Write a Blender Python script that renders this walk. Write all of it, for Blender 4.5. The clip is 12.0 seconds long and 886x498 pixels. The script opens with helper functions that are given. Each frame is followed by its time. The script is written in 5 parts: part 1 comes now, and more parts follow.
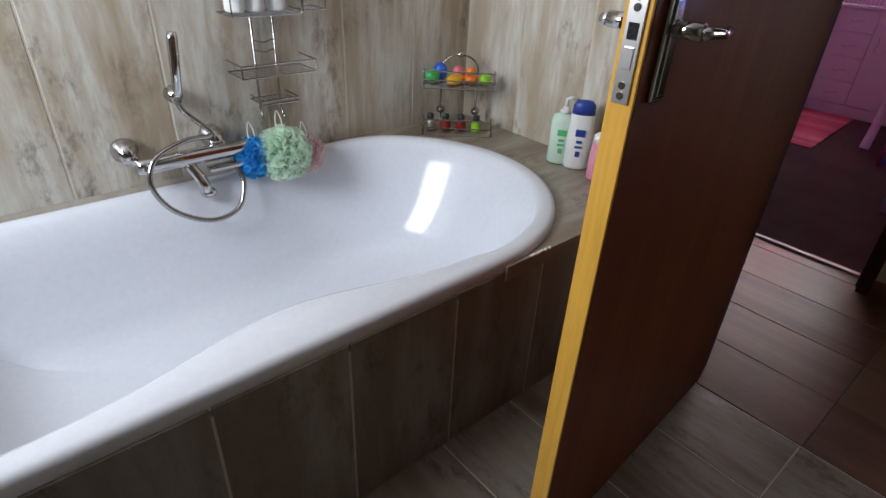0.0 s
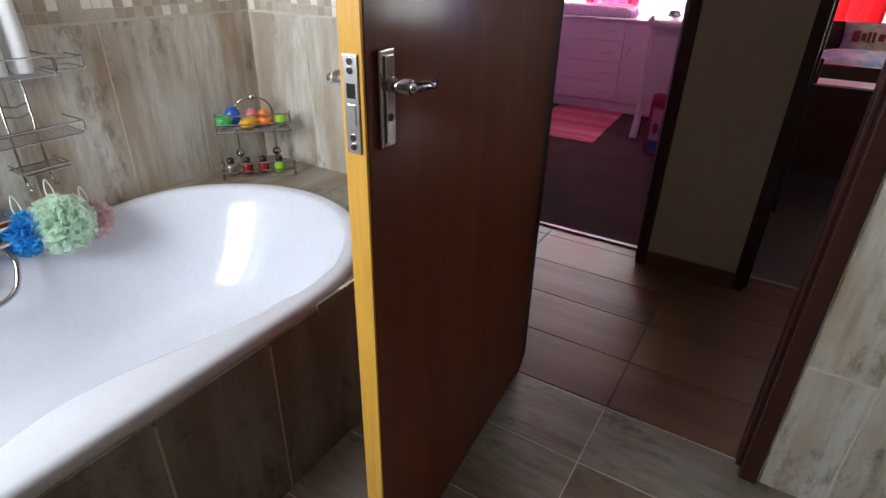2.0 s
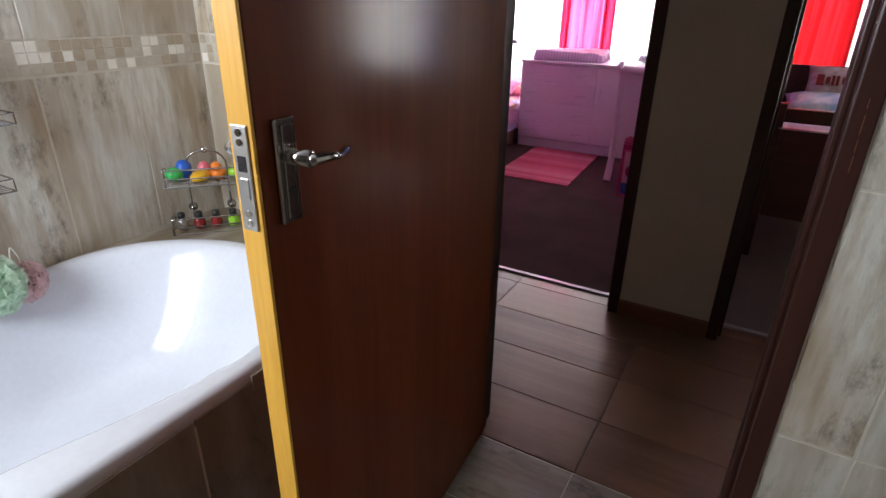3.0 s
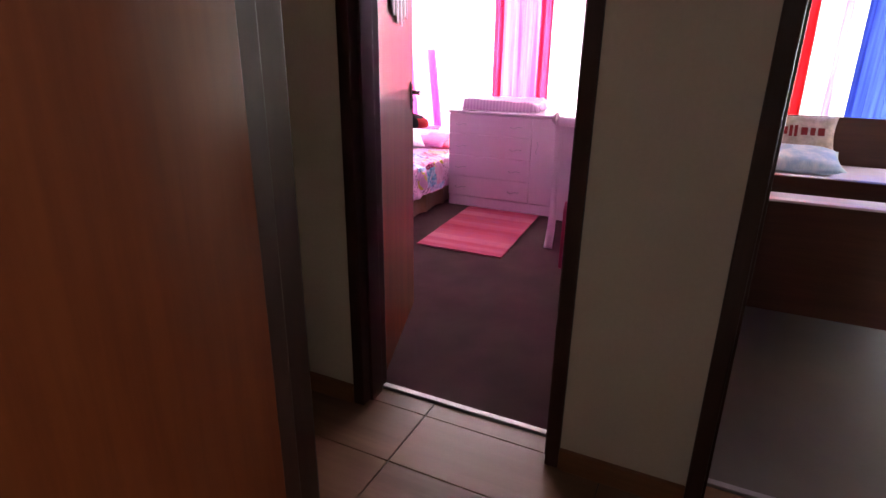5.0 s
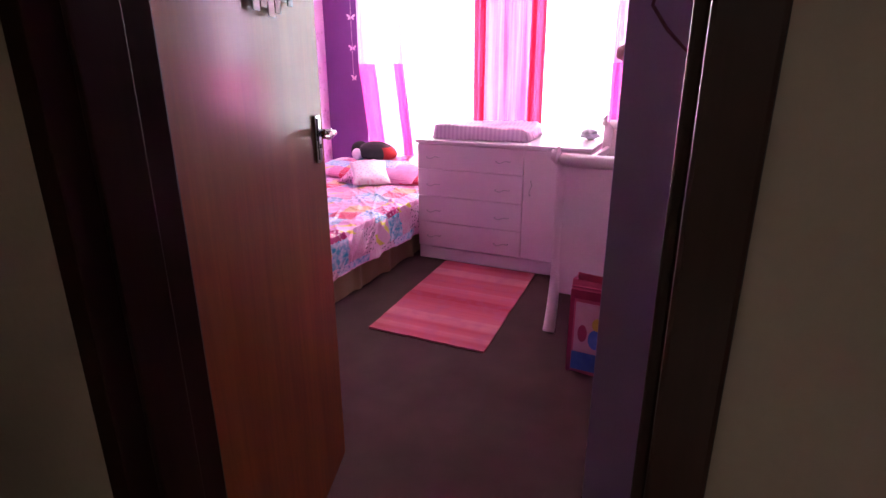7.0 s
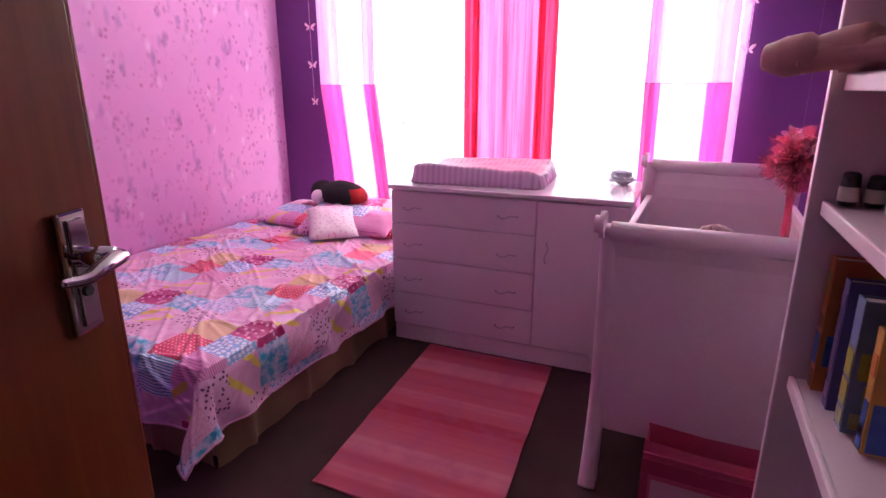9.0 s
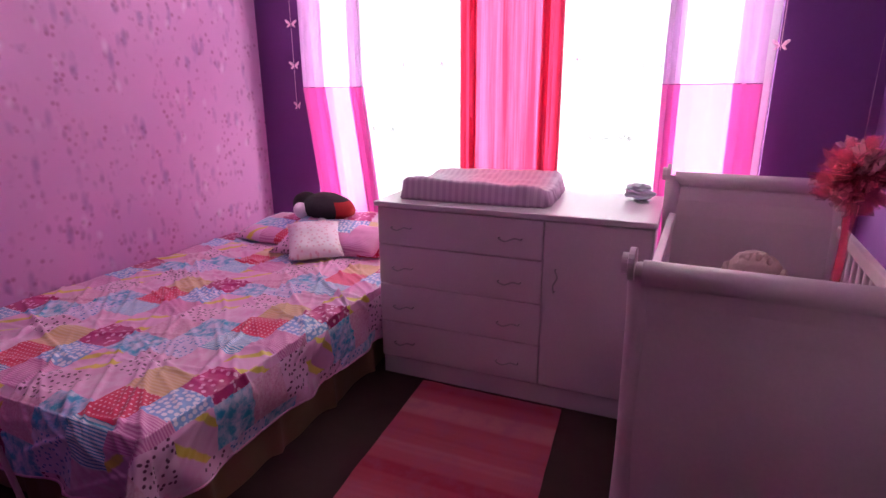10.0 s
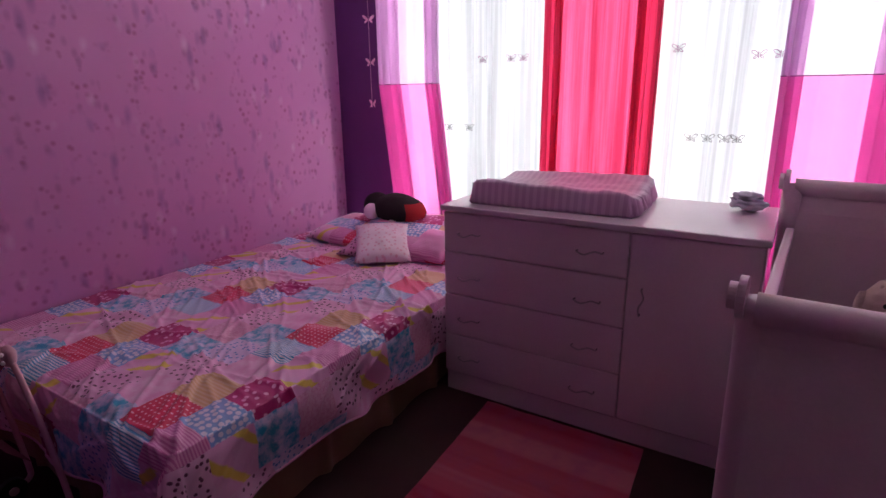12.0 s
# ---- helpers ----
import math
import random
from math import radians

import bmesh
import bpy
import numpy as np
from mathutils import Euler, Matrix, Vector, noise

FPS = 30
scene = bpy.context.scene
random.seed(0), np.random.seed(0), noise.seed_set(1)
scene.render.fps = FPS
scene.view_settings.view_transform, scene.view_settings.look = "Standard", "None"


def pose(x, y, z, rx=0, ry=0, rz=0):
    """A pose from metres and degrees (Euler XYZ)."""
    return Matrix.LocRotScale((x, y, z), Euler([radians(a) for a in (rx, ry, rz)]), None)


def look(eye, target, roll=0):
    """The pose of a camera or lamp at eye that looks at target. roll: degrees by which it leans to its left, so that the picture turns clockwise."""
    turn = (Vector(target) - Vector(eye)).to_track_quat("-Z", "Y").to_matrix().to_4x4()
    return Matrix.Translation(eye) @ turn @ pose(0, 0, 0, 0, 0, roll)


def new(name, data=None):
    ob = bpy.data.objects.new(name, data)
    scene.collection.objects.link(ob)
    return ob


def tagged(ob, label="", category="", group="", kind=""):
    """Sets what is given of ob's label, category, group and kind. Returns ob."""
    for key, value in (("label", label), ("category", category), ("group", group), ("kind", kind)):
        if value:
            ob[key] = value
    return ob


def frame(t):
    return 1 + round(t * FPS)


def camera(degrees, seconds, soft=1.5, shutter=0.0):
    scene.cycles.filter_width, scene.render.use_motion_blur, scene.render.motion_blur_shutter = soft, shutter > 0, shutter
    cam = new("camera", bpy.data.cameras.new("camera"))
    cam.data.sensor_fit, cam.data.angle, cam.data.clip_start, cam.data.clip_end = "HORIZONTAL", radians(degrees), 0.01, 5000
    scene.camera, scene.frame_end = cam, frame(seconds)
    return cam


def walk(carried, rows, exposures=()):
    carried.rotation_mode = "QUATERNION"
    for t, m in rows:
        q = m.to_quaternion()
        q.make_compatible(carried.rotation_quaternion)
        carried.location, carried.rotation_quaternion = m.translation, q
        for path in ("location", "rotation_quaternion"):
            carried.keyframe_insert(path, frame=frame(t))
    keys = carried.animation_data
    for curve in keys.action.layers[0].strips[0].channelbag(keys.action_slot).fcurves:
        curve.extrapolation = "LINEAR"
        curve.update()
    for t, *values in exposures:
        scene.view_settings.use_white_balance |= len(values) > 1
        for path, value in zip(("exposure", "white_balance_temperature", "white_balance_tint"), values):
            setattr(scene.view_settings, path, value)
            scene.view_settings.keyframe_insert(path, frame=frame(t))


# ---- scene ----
cam = camera(77.5, 12.0)
PATH = [
    (0, (-0.242, 0.015, 1.221), (0.901, 1.304, 0.205), 2.8),
    (0.5, (-0.232, -0.013, 1.235), (1.017, 1.178, 0.225), 2.5),
    (1, (-0.217, -0.048, 1.254), (1.122, 1.047, 0.251), 2.0),
    (1.5, (-0.208, -0.077, 1.269), (1.22, 0.926, 0.292), 1.6),
    (2, (-0.188, -0.099, 1.283), (1.322, 0.817, 0.344), 1.3),
    (2.5, (-0.156, -0.128, 1.296), (1.382, 0.8, 0.416), 1.0),
    (2.8, (-0.104, -0.137, 1.302), (1.466, 0.781, 0.471), 1.4),
    (3, (-0.052, -0.138, 1.303), (1.529, 0.775, 0.488), 1.0),
    (3.5, (0.088, -0.142, 1.294), (1.715, 0.736, 0.531), 0.4),
    (3.7, (0.159, -0.124, 1.301), (1.787, 0.735, 0.52), 0.5),
    (5.3, (0.928, 0.014, 1.281), (2.638, 0.816, 0.624), 0.5),
    (5.5, (1.018, 0.036, 1.289), (2.728, 0.841, 0.633), 0.1),
    (6, (1.287, 0.135, 1.299), (3.004, 0.937, 0.657), 0.1),
    (6.5, (1.564, 0.234, 1.272), (3.284, 1.033, 0.638), 0.2),
    (7, (1.861, 0.309, 1.275), (3.583, 1.109, 0.646), -0.2),
    (7.2, (1.979, 0.352, 1.271), (3.704, 1.15, 0.647), -0.3),
    (9, (2.765, 0.713, 1.265), (4.529, 1.474, 0.708), -0.1),
    (9.5, (2.95, 0.774, 1.268), (4.716, 1.532, 0.714), -0.3),
    (10, (3.087, 0.827, 1.281), (4.852, 1.584, 0.722), -0.4),
    (10.5, (3.163, 0.846, 1.27), (4.918, 1.628, 0.717), -0.4),
    (11, (3.227, 0.835, 1.265), (4.951, 1.685, 0.711), -0.6),
    (11.5, (3.267, 0.845, 1.251), (4.949, 1.776, 0.698), -0.7),
    (12, (3.295, 0.863, 1.256), (4.921, 1.887, 0.703), -0.8),
]
EXPOSURES = [(0.0, -0.95), (1.5, -0.68), (2.5, -0.5), (3.7, -0.4), (5.5, 0.5), (6.5, 0.4), (7.0, 0.1), (9.0, -0.65), (9.5, -0.97), (10.0, -1.3), (11.0, -1.72), (12.0, -2.15)]
walk(cam, [(t, look(eye, target, roll)) for t, eye, target, roll in PATH], EXPOSURES)

# ---- world and large lights ----
world = bpy.data.worlds.new("world")
scene.world = world
world.use_nodes = True
wn = world.node_tree.nodes
sky = wn.new("ShaderNodeTexSky")
sky.sky_type, sky.sun_disc = "NISHITA", False
sky.sun_elevation, sky.sun_rotation = radians(48), radians(60)
world.node_tree.links.new(sky.outputs[0], wn["Background"].inputs[0])
wn["Background"].inputs[1].default_value = 0.12


def sun_lamp(strength, elevation, bearing):
    data = bpy.data.lights.new("sun", "SUN")
    data.energy, data.angle, data.color = strength, radians(0.6), (1.0, 0.95, 0.88)
    ob = new("sun", data)
    ob.matrix_world = look((0, 0, 9), (-math.cos(radians(bearing)), -math.sin(radians(bearing)), 9 - math.tan(radians(elevation))))
    return ob


sun_lamp(2.0, 48, -75)


def window_light(x, y, z, width, height, direction, power, colour):
    """Sky light standing in a window's opening."""
    data = bpy.data.lights.new("window_light", "AREA")
    data.shape, data.size, data.size_y, data.energy, data.color = "RECTANGLE", width, height, power, colour
    ob = new("window_light", data)
    ob.matrix_world = look((x, y, z), (x + direction[0], y + direction[1], z + direction[2]))
    return ob


window_light(6.32, 1.75, 1.41, 2.5, 1.85, (-1, 0, 0), 420, (1.0, 0.97, 0.95))
window_light(6.32, -1.5, 1.4, 2.8, 1.7, (-1, 0, 0), 200, (1.0, 0.97, 0.95))
window_light(-1.14, 1.30, 1.65, 0.78, 0.9, (1, 0, 0.0), 83, (0.85, 0.91, 1.0))

# ---- materials ----


def material(name, colour=(0.5, 0.5, 0.5), rough=0.5, metal=0.0):
    m = bpy.data.materials.new(name)
    m.use_nodes = True
    b = m.node_tree.nodes["Principled BSDF"]
    b.inputs["Base Color"].default_value = (*colour, 1)
    b.inputs["Roughness"].default_value = rough
    b.inputs["Metallic"].default_value = metal
    return m


def node(m, kind, **settings):
    n = m.node_tree.nodes.new(kind)
    for key, value in settings.items():
        n.inputs[key].default_value = value
    return n


def wire(m, a, b):
    m.node_tree.links.new(a, b)


def bsdf(m):
    return m.node_tree.nodes["Principled BSDF"]


def coords(m, scale=(1, 1, 1), kind="Object", shift=True):
    """Coordinates in metres, moved by the object's own random number."""
    tc = node(m, "ShaderNodeTexCoord")
    mp = node(m, "ShaderNodeMapping")
    mp.inputs["Scale"].default_value = scale
    wire(m, tc.outputs[kind], mp.inputs["Vector"])
    if shift:
        info = node(m, "ShaderNodeObjectInfo")
        mul = node(m, "ShaderNodeMath")
        mul.operation = "MULTIPLY"
        mul.inputs[1].default_value = 37.0
        wire(m, info.outputs["Random"], mul.inputs[0])
        wire(m, mul.outputs[0], mp.inputs["Location"])
    return mp.outputs[0]


def fac_noise(m, vec, scale, detail=4.0, rough=0.55, low=0.35, high=0.65):
    n = node(m, "ShaderNodeTexNoise", Scale=scale, Detail=detail, Roughness=rough)
    wire(m, vec, n.inputs["Vector"])
    r = node(m, "ShaderNodeMapRange")
    r.inputs["From Min"].default_value, r.inputs["From Max"].default_value = low, high
    wire(m, n.outputs[0], r.inputs["Value"])
    return r.outputs[0]


def blend(m, fac, a, b, how="MIX", amount=None):
    x = node(m, "ShaderNodeMix")
    x.data_type, x.blend_type = "RGBA", how
    if fac is None:
        x.inputs[0].default_value = amount
    else:
        wire(m, fac, x.inputs[0])
    for value, socket in ((a, x.inputs[6]), (b, x.inputs[7])):
        if isinstance(value, tuple):
            socket.default_value = (*value, 1)
        else:
            wire(m, value, socket)
    return x.outputs[2]


def scaled(m, value, k):
    x = node(m, "ShaderNodeMath")
    x.operation = "MULTIPLY"
    x.inputs[1].default_value = k
    wire(m, value, x.inputs[0])
    return x.outputs[0]


def bump(m, height, strength=0.2, distance=0.004):
    b = node(m, "ShaderNodeBump", Strength=strength, Distance=distance)
    wire(m, height, b.inputs["Height"])
    wire(m, b.outputs[0], bsdf(m).inputs["Normal"])


def colour_to(m, socket):
    wire(m, socket, bsdf(m).inputs["Base Color"])


def worn_wood_tile(name, pale, brown, dark, long_axis, rough=0.35):
    """Glazed tile printed like weathered boards, its grain along one axis."""
    m = material(name, pale, rough)
    s = [1.0, 1.0, 1.0]
    s[long_axis] = 0.16
    v = coords(m, tuple(s))
    wide = fac_noise(m, v, 8.0, 4.0, 0.6, 0.42, 0.60)
    streak = fac_noise(m, v, 34.0, 6.0, 0.7, 0.44, 0.64)
    fleck_v = coords(m, tuple(0.45 if k == long_axis else 1.0 for k in range(3)))
    fleck = fac_noise(m, fleck_v, 24.0, 5.0, 0.75, 0.50, 0.70)
    patch = fac_noise(m, fleck_v, 6.0, 2.0, 0.5, 0.45, 0.60)
    c = blend(m, scaled(m, wide, 0.95), pale, brown)
    c = blend(m, scaled(m, streak, 0.55), c, brown)
    mul = node(m, "ShaderNodeMath")
    mul.operation = "MULTIPLY"
    wire(m, fleck, mul.inputs[0])
    wire(m, patch, mul.inputs[1])
    piece = node(m, "ShaderNodeObjectInfo")
    c = blend(m, scaled(m, piece.outputs["Random"], 0.42), c, tuple(0.72 * k for k in (pale[0], pale[1] * 0.97, pale[2] * 0.95)))
    c = blend(m, scaled(m, mul.outputs[0], 0.75), c, dark)
    colour_to(m, c)
    bump(m, streak, 0.12, 0.002)
    return m


def stained_wood(name, dark, light, long_axis, rough=0.28, coat=0.5, scale=14.0, coat_rough=0.2):
    m = material(name, dark, rough)
    s = [1.0, 1.0, 1.0]
    s[long_axis] = 0.06
    v = coords(m, tuple(s))
    g = fac_noise(m, v, scale, 6.0, 0.6, 0.3, 0.7)
    fine = fac_noise(m, v, scale * 7, 3.0, 0.6, 0.4, 0.7)
    c = blend(m, g, dark, light)
    c = blend(m, scaled(m, fine, 0.3), c, tuple(k * 0.6 for k in dark))
    colour_to(m, c)
    bump(m, fine, 0.03, 0.0005)
    bsdf(m).inputs["Coat Weight"].default_value = coat
    bsdf(m).inputs["Coat Roughness"].default_value = coat_rough
    bsdf(m).inputs["Specular IOR Level"].default_value = 0.25
    return m


def mottled(name, a, b, rough=0.6, scale=6.0, fine=90.0, strength=0.15, distance=0.003):
    """Paint, plaster or cloth with a faint two-scale variation."""
    m = material(name, a, rough)
    v = coords(m)
    big = fac_noise(m, v, scale, 3.0, 0.5, 0.3, 0.7)
    small = fac_noise(m, v, fine, 3.0, 0.6, 0.3, 0.7)
    c = blend(m, big, a, b)
    c = blend(m, scaled(m, small, 0.18), c, tuple(k * 0.7 for k in a))
    colour_to(m, c)
    bump(m, small, strength, distance)
    return m


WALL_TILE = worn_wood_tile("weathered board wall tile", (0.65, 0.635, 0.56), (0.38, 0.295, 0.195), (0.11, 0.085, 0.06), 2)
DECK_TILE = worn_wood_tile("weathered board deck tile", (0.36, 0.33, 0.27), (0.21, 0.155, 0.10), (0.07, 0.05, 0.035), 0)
# Darker copy of the board tile; the bath apron's shade is in its colour.
SHADED_TILE = worn_wood_tile("shade-darkened weathered board tile", (0.315, 0.30, 0.265), (0.185, 0.145, 0.10), (0.05, 0.038, 0.028), 2)
FLOOR_TILE = worn_wood_tile("weathered board floor tile", (0.31, 0.28, 0.235), (0.165, 0.118, 0.075), (0.05, 0.04, 0.03), 1, 0.3)
PASSAGE_TILE = stained_wood("brown wood-print floor tile", (0.098, 0.042, 0.026), (0.21, 0.105, 0.064), 1, 0.42, 0.26, 9.0, 0.2)


def vary_by_piece(m, other, amount):
    """Shift each piece's own colour towards another by its random number."""
    socket = bsdf(m).inputs["Base Color"]
    source = socket.links[0].from_socket
    info = node(m, "ShaderNodeObjectInfo")
    colour_to(m, blend(m, scaled(m, info.outputs["Random"], amount), source, other))


vary_by_piece(PASSAGE_TILE, (0.23, 0.125, 0.068), 0.65)
GROUT = mottled("grout", (0.62, 0.57, 0.48), (0.52, 0.47, 0.38), 0.85, 20.0)
DARK_GROUT = mottled("dark grout", (0.07, 0.05, 0.04), (0.04, 0.03, 0.025), 0.85, 20.0)
MOSAIC_A = mottled("cream mosaic stone", (0.86, 0.83, 0.75), (0.78, 0.73, 0.63), 0.4, 30.0)
MOSAIC_B = mottled("tan mosaic stone", (0.46, 0.385, 0.28), (0.38, 0.31, 0.225), 0.4, 30.0)
MOSAIC_C = mottled("grey mosaic stone", (0.56, 0.51, 0.42), (0.46, 0.41, 0.33), 0.4, 30.0)
ACRYLIC = mottled("white bath acrylic", (0.73, 0.755, 0.81), (0.70, 0.73, 0.79), 0.12, 3.0, 60.0, 0.01)
CHROME = material("chrome", (0.58, 0.57, 0.57), 0.08, 1.0)
PLATED = material("worn chrome plate", (0.55, 0.53, 0.52), 0.13, 1.0)
STEEL = material("brushed steel", (0.62, 0.61, 0.60), 0.28, 1.0)
WORN_STEEL = material("worn steel strip", (0.42, 0.40, 0.40), 0.5, 1.0)
WIRE = material("chromed wire", (0.40, 0.39, 0.38), 0.18, 1.0)
DOOR_RED = stained_wood("red-brown varnished door", (0.135, 0.025, 0.006), (0.19, 0.042, 0.010), 2, 0.6, 0.42, 9.0, 0.13)
bsdf(DOOR_RED).inputs["Specular IOR Level"].default_value = 0.1
DOOR_EDGE = stained_wood("bare pine door edge", (0.64, 0.32, 0.04), (0.76, 0.43, 0.075), 2, 0.45, 0.2, 20.0)
JAMB = stained_wood("dark varnished door frame", (0.034, 0.010, 0.007), (0.052, 0.016, 0.010), 2, 0.45, 0.3, 12.0)
SKIRTING = stained_wood("red-brown skirting", (0.16, 0.06, 0.025), (0.24, 0.10, 0.045), 1, 0.35, 0.3, 12.0)
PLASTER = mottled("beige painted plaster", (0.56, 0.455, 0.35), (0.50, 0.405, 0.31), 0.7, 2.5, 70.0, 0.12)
# Dark on purpose: unseen passage walls that soak up bounced light.
UNSEEN_WALL_DARK = mottled("darkened plaster of unseen walls", (0.17, 0.11, 0.075), (0.14, 0.09, 0.06), 0.7, 2.5, 70.0, 0.12)
CEILING = mottled("white ceiling paint", (0.78, 0.75, 0.76), (0.73, 0.70, 0.71), 0.8, 2.0)
PURPLE = mottled("purple wall paint", (0.17, 0.042, 0.23), (0.15, 0.036, 0.20), 0.7, 2.0, 60.0, 0.1)
CARPET = mottled("dark brown-grey carpet", (0.078, 0.040, 0.042), (0.056, 0.029, 0.031), 0.95, 5.0, 350.0, 0.6, 0.004)
bsdf(CARPET).inputs["Specular IOR Level"].default_value = 0.05
VINYL = mottled("grey-brown vinyl floor", (0.15, 0.125, 0.105), (0.12, 0.10, 0.085), 0.45, 3.0, 60.0, 0.05)
WHITE_PAINT = mottled("off-white painted board", (0.82, 0.665, 0.735), (0.77, 0.615, 0.685), 0.36, 4.0, 120.0, 0.06)
COT_PAINT = mottled("cream painted cot wood", (0.82, 0.67, 0.72), (0.76, 0.61, 0.66), 0.38, 5.0, 100.0, 0.08)
RED_PLUSH = mottled("red plush", (0.45, 0.015, 0.02), (0.36, 0.012, 0.018), 0.95, 20.0, 300.0, 0.8)
BLACK_PLUSH = mottled("black plush", (0.018, 0.016, 0.018), (0.03, 0.026, 0.028), 0.95, 20.0, 300.0, 0.8)


def cloth(name, colour, see_through=0.0, glow=0.5, rough=0.85, weave=260.0, stripes=0.0, depth=0.6, stripe_scale=26.0):
    """Woven cloth that lets light through: diffuse, translucent and a share of clear gaps."""
    m = material(name, colour, rough)
    v = coords(m, shift=False)
    w = fac_noise(m, v, weave, 2.0, 0.5, 0.3, 0.7)
    big = fac_noise(m, v, 4.0, 2.0, 0.5, 0.3, 0.7)
    c = blend(m, scaled(m, big, 0.25), colour, tuple(k * 0.75 for k in colour))
    if stripes:
        band = fac_noise(m, coords(m, (1.0, 1.0, 0.02), shift=False), stripe_scale, 4.0, 0.65, 0.38, 0.62)
        c = blend(m, scaled(m, band, stripes), c, tuple(k * k * depth for k in colour))
    colour_to(m, c)
    bump(m, w, 0.15, 0.001)
    t = node(m, "ShaderNodeBsdfTranslucent")
    wire(m, c, t.inputs["Color"])
    mix = node(m, "ShaderNodeMixShader")
    mix.inputs[0].default_value = glow
    wire(m, bsdf(m).outputs[0], mix.inputs[1])
    wire(m, t.outputs[0], mix.inputs[2])
    out = m.node_tree.nodes["Material Output"]
    last = mix
    if see_through:
        clear = node(m, "ShaderNodeBsdfTransparent")
        gap = node(m, "ShaderNodeMixShader")
        gap.inputs[0].default_value = see_through
        wire(m, mix.outputs[0], gap.inputs[1])
        wire(m, clear.outputs[0], gap.inputs[2])
        last = gap
    wire(m, last.outputs[0], out.inputs["Surface"])
    return m


HOT_PINK = cloth("hot pink curtain voile", (0.86, 0.24, 0.60), 0.02, 0.45)
LILAC = cloth("pale lilac curtain voile", (0.86, 0.60, 0.86), 0.04, 0.5, stripes=0.2)
# The net has no stripes: its dark bands paint the shade between folds.
SHEER = cloth("white net curtain", (0.85, 0.89, 0.94), 0.03, 0.34, stripes=0.75, depth=0.5, stripe_scale=14.0)
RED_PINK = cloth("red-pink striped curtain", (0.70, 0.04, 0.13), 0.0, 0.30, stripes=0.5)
# Paler copy of the red-pink cloth, the sun on it put into the colour.
SUN_LIT_RED = cloth("sun-lit pink curtain", (0.85, 0.13, 0.31), 0.0, 0.32, stripes=0.8)
RED = cloth("red curtain", (0.70, 0.02, 0.03), 0.0, 0.42, stripes=0.7)
BLUE = cloth("royal blue curtain", (0.05, 0.09, 0.50), 0.0, 0.42, stripes=0.6)
TAN = mottled("tan satin bed skirt", (0.34, 0.22, 0.12), (0.27, 0.17, 0.09), 0.45, 6.0, 200.0, 0.2)


def wallpaper():
    m = material("pink sprigged wallpaper", (0.62, 0.30, 0.55), 0.6)
    v = coords(m, shift=False)
    base = blend(m, fac_noise(m, v, 2.2, 3.0, 0.5, 0.3, 0.7), (0.62, 0.25, 0.54), (0.56, 0.215, 0.49))
    clump = fac_noise(m, v, 7.0, 1.0, 0.5, 0.44, 0.54)
    for scale, stretch, radius, tone in ((24.0, 1.0, 0.17, (0.26, 0.03, 0.12)), (15.0, 0.35, 0.17, (0.22, 0.09, 0.30)), (19.0, 0.6, 0.14, (0.30, 0.10, 0.26)), (11.0, 0.5, 0.06, (0.72, 0.46, 0.70))):
        vec = coords(m, (1.0, 1.0, stretch), shift=False)
        cell = node(m, "ShaderNodeTexVoronoi", Scale=scale, Randomness=1.0)
        wire(m, vec, cell.inputs["Vector"])
        near = node(m, "ShaderNodeMapRange")
        near.inputs["From Min"].default_value, near.inputs["From Max"].default_value = radius + 0.20, radius * 0.6
        wire(m, cell.outputs["Distance"], near.inputs["Value"])
        both = node(m, "ShaderNodeMath")
        both.operation = "MULTIPLY"
        wire(m, near.outputs[0], both.inputs[0])
        wire(m, clump, both.inputs[1])
        base = blend(m, scaled(m, both.outputs[0], 0.58), base, tone)
    colour_to(m, base)
    bump(m, fac_noise(m, v, 160.0), 0.12, 0.001)
    return m


WALLPAPER = wallpaper()


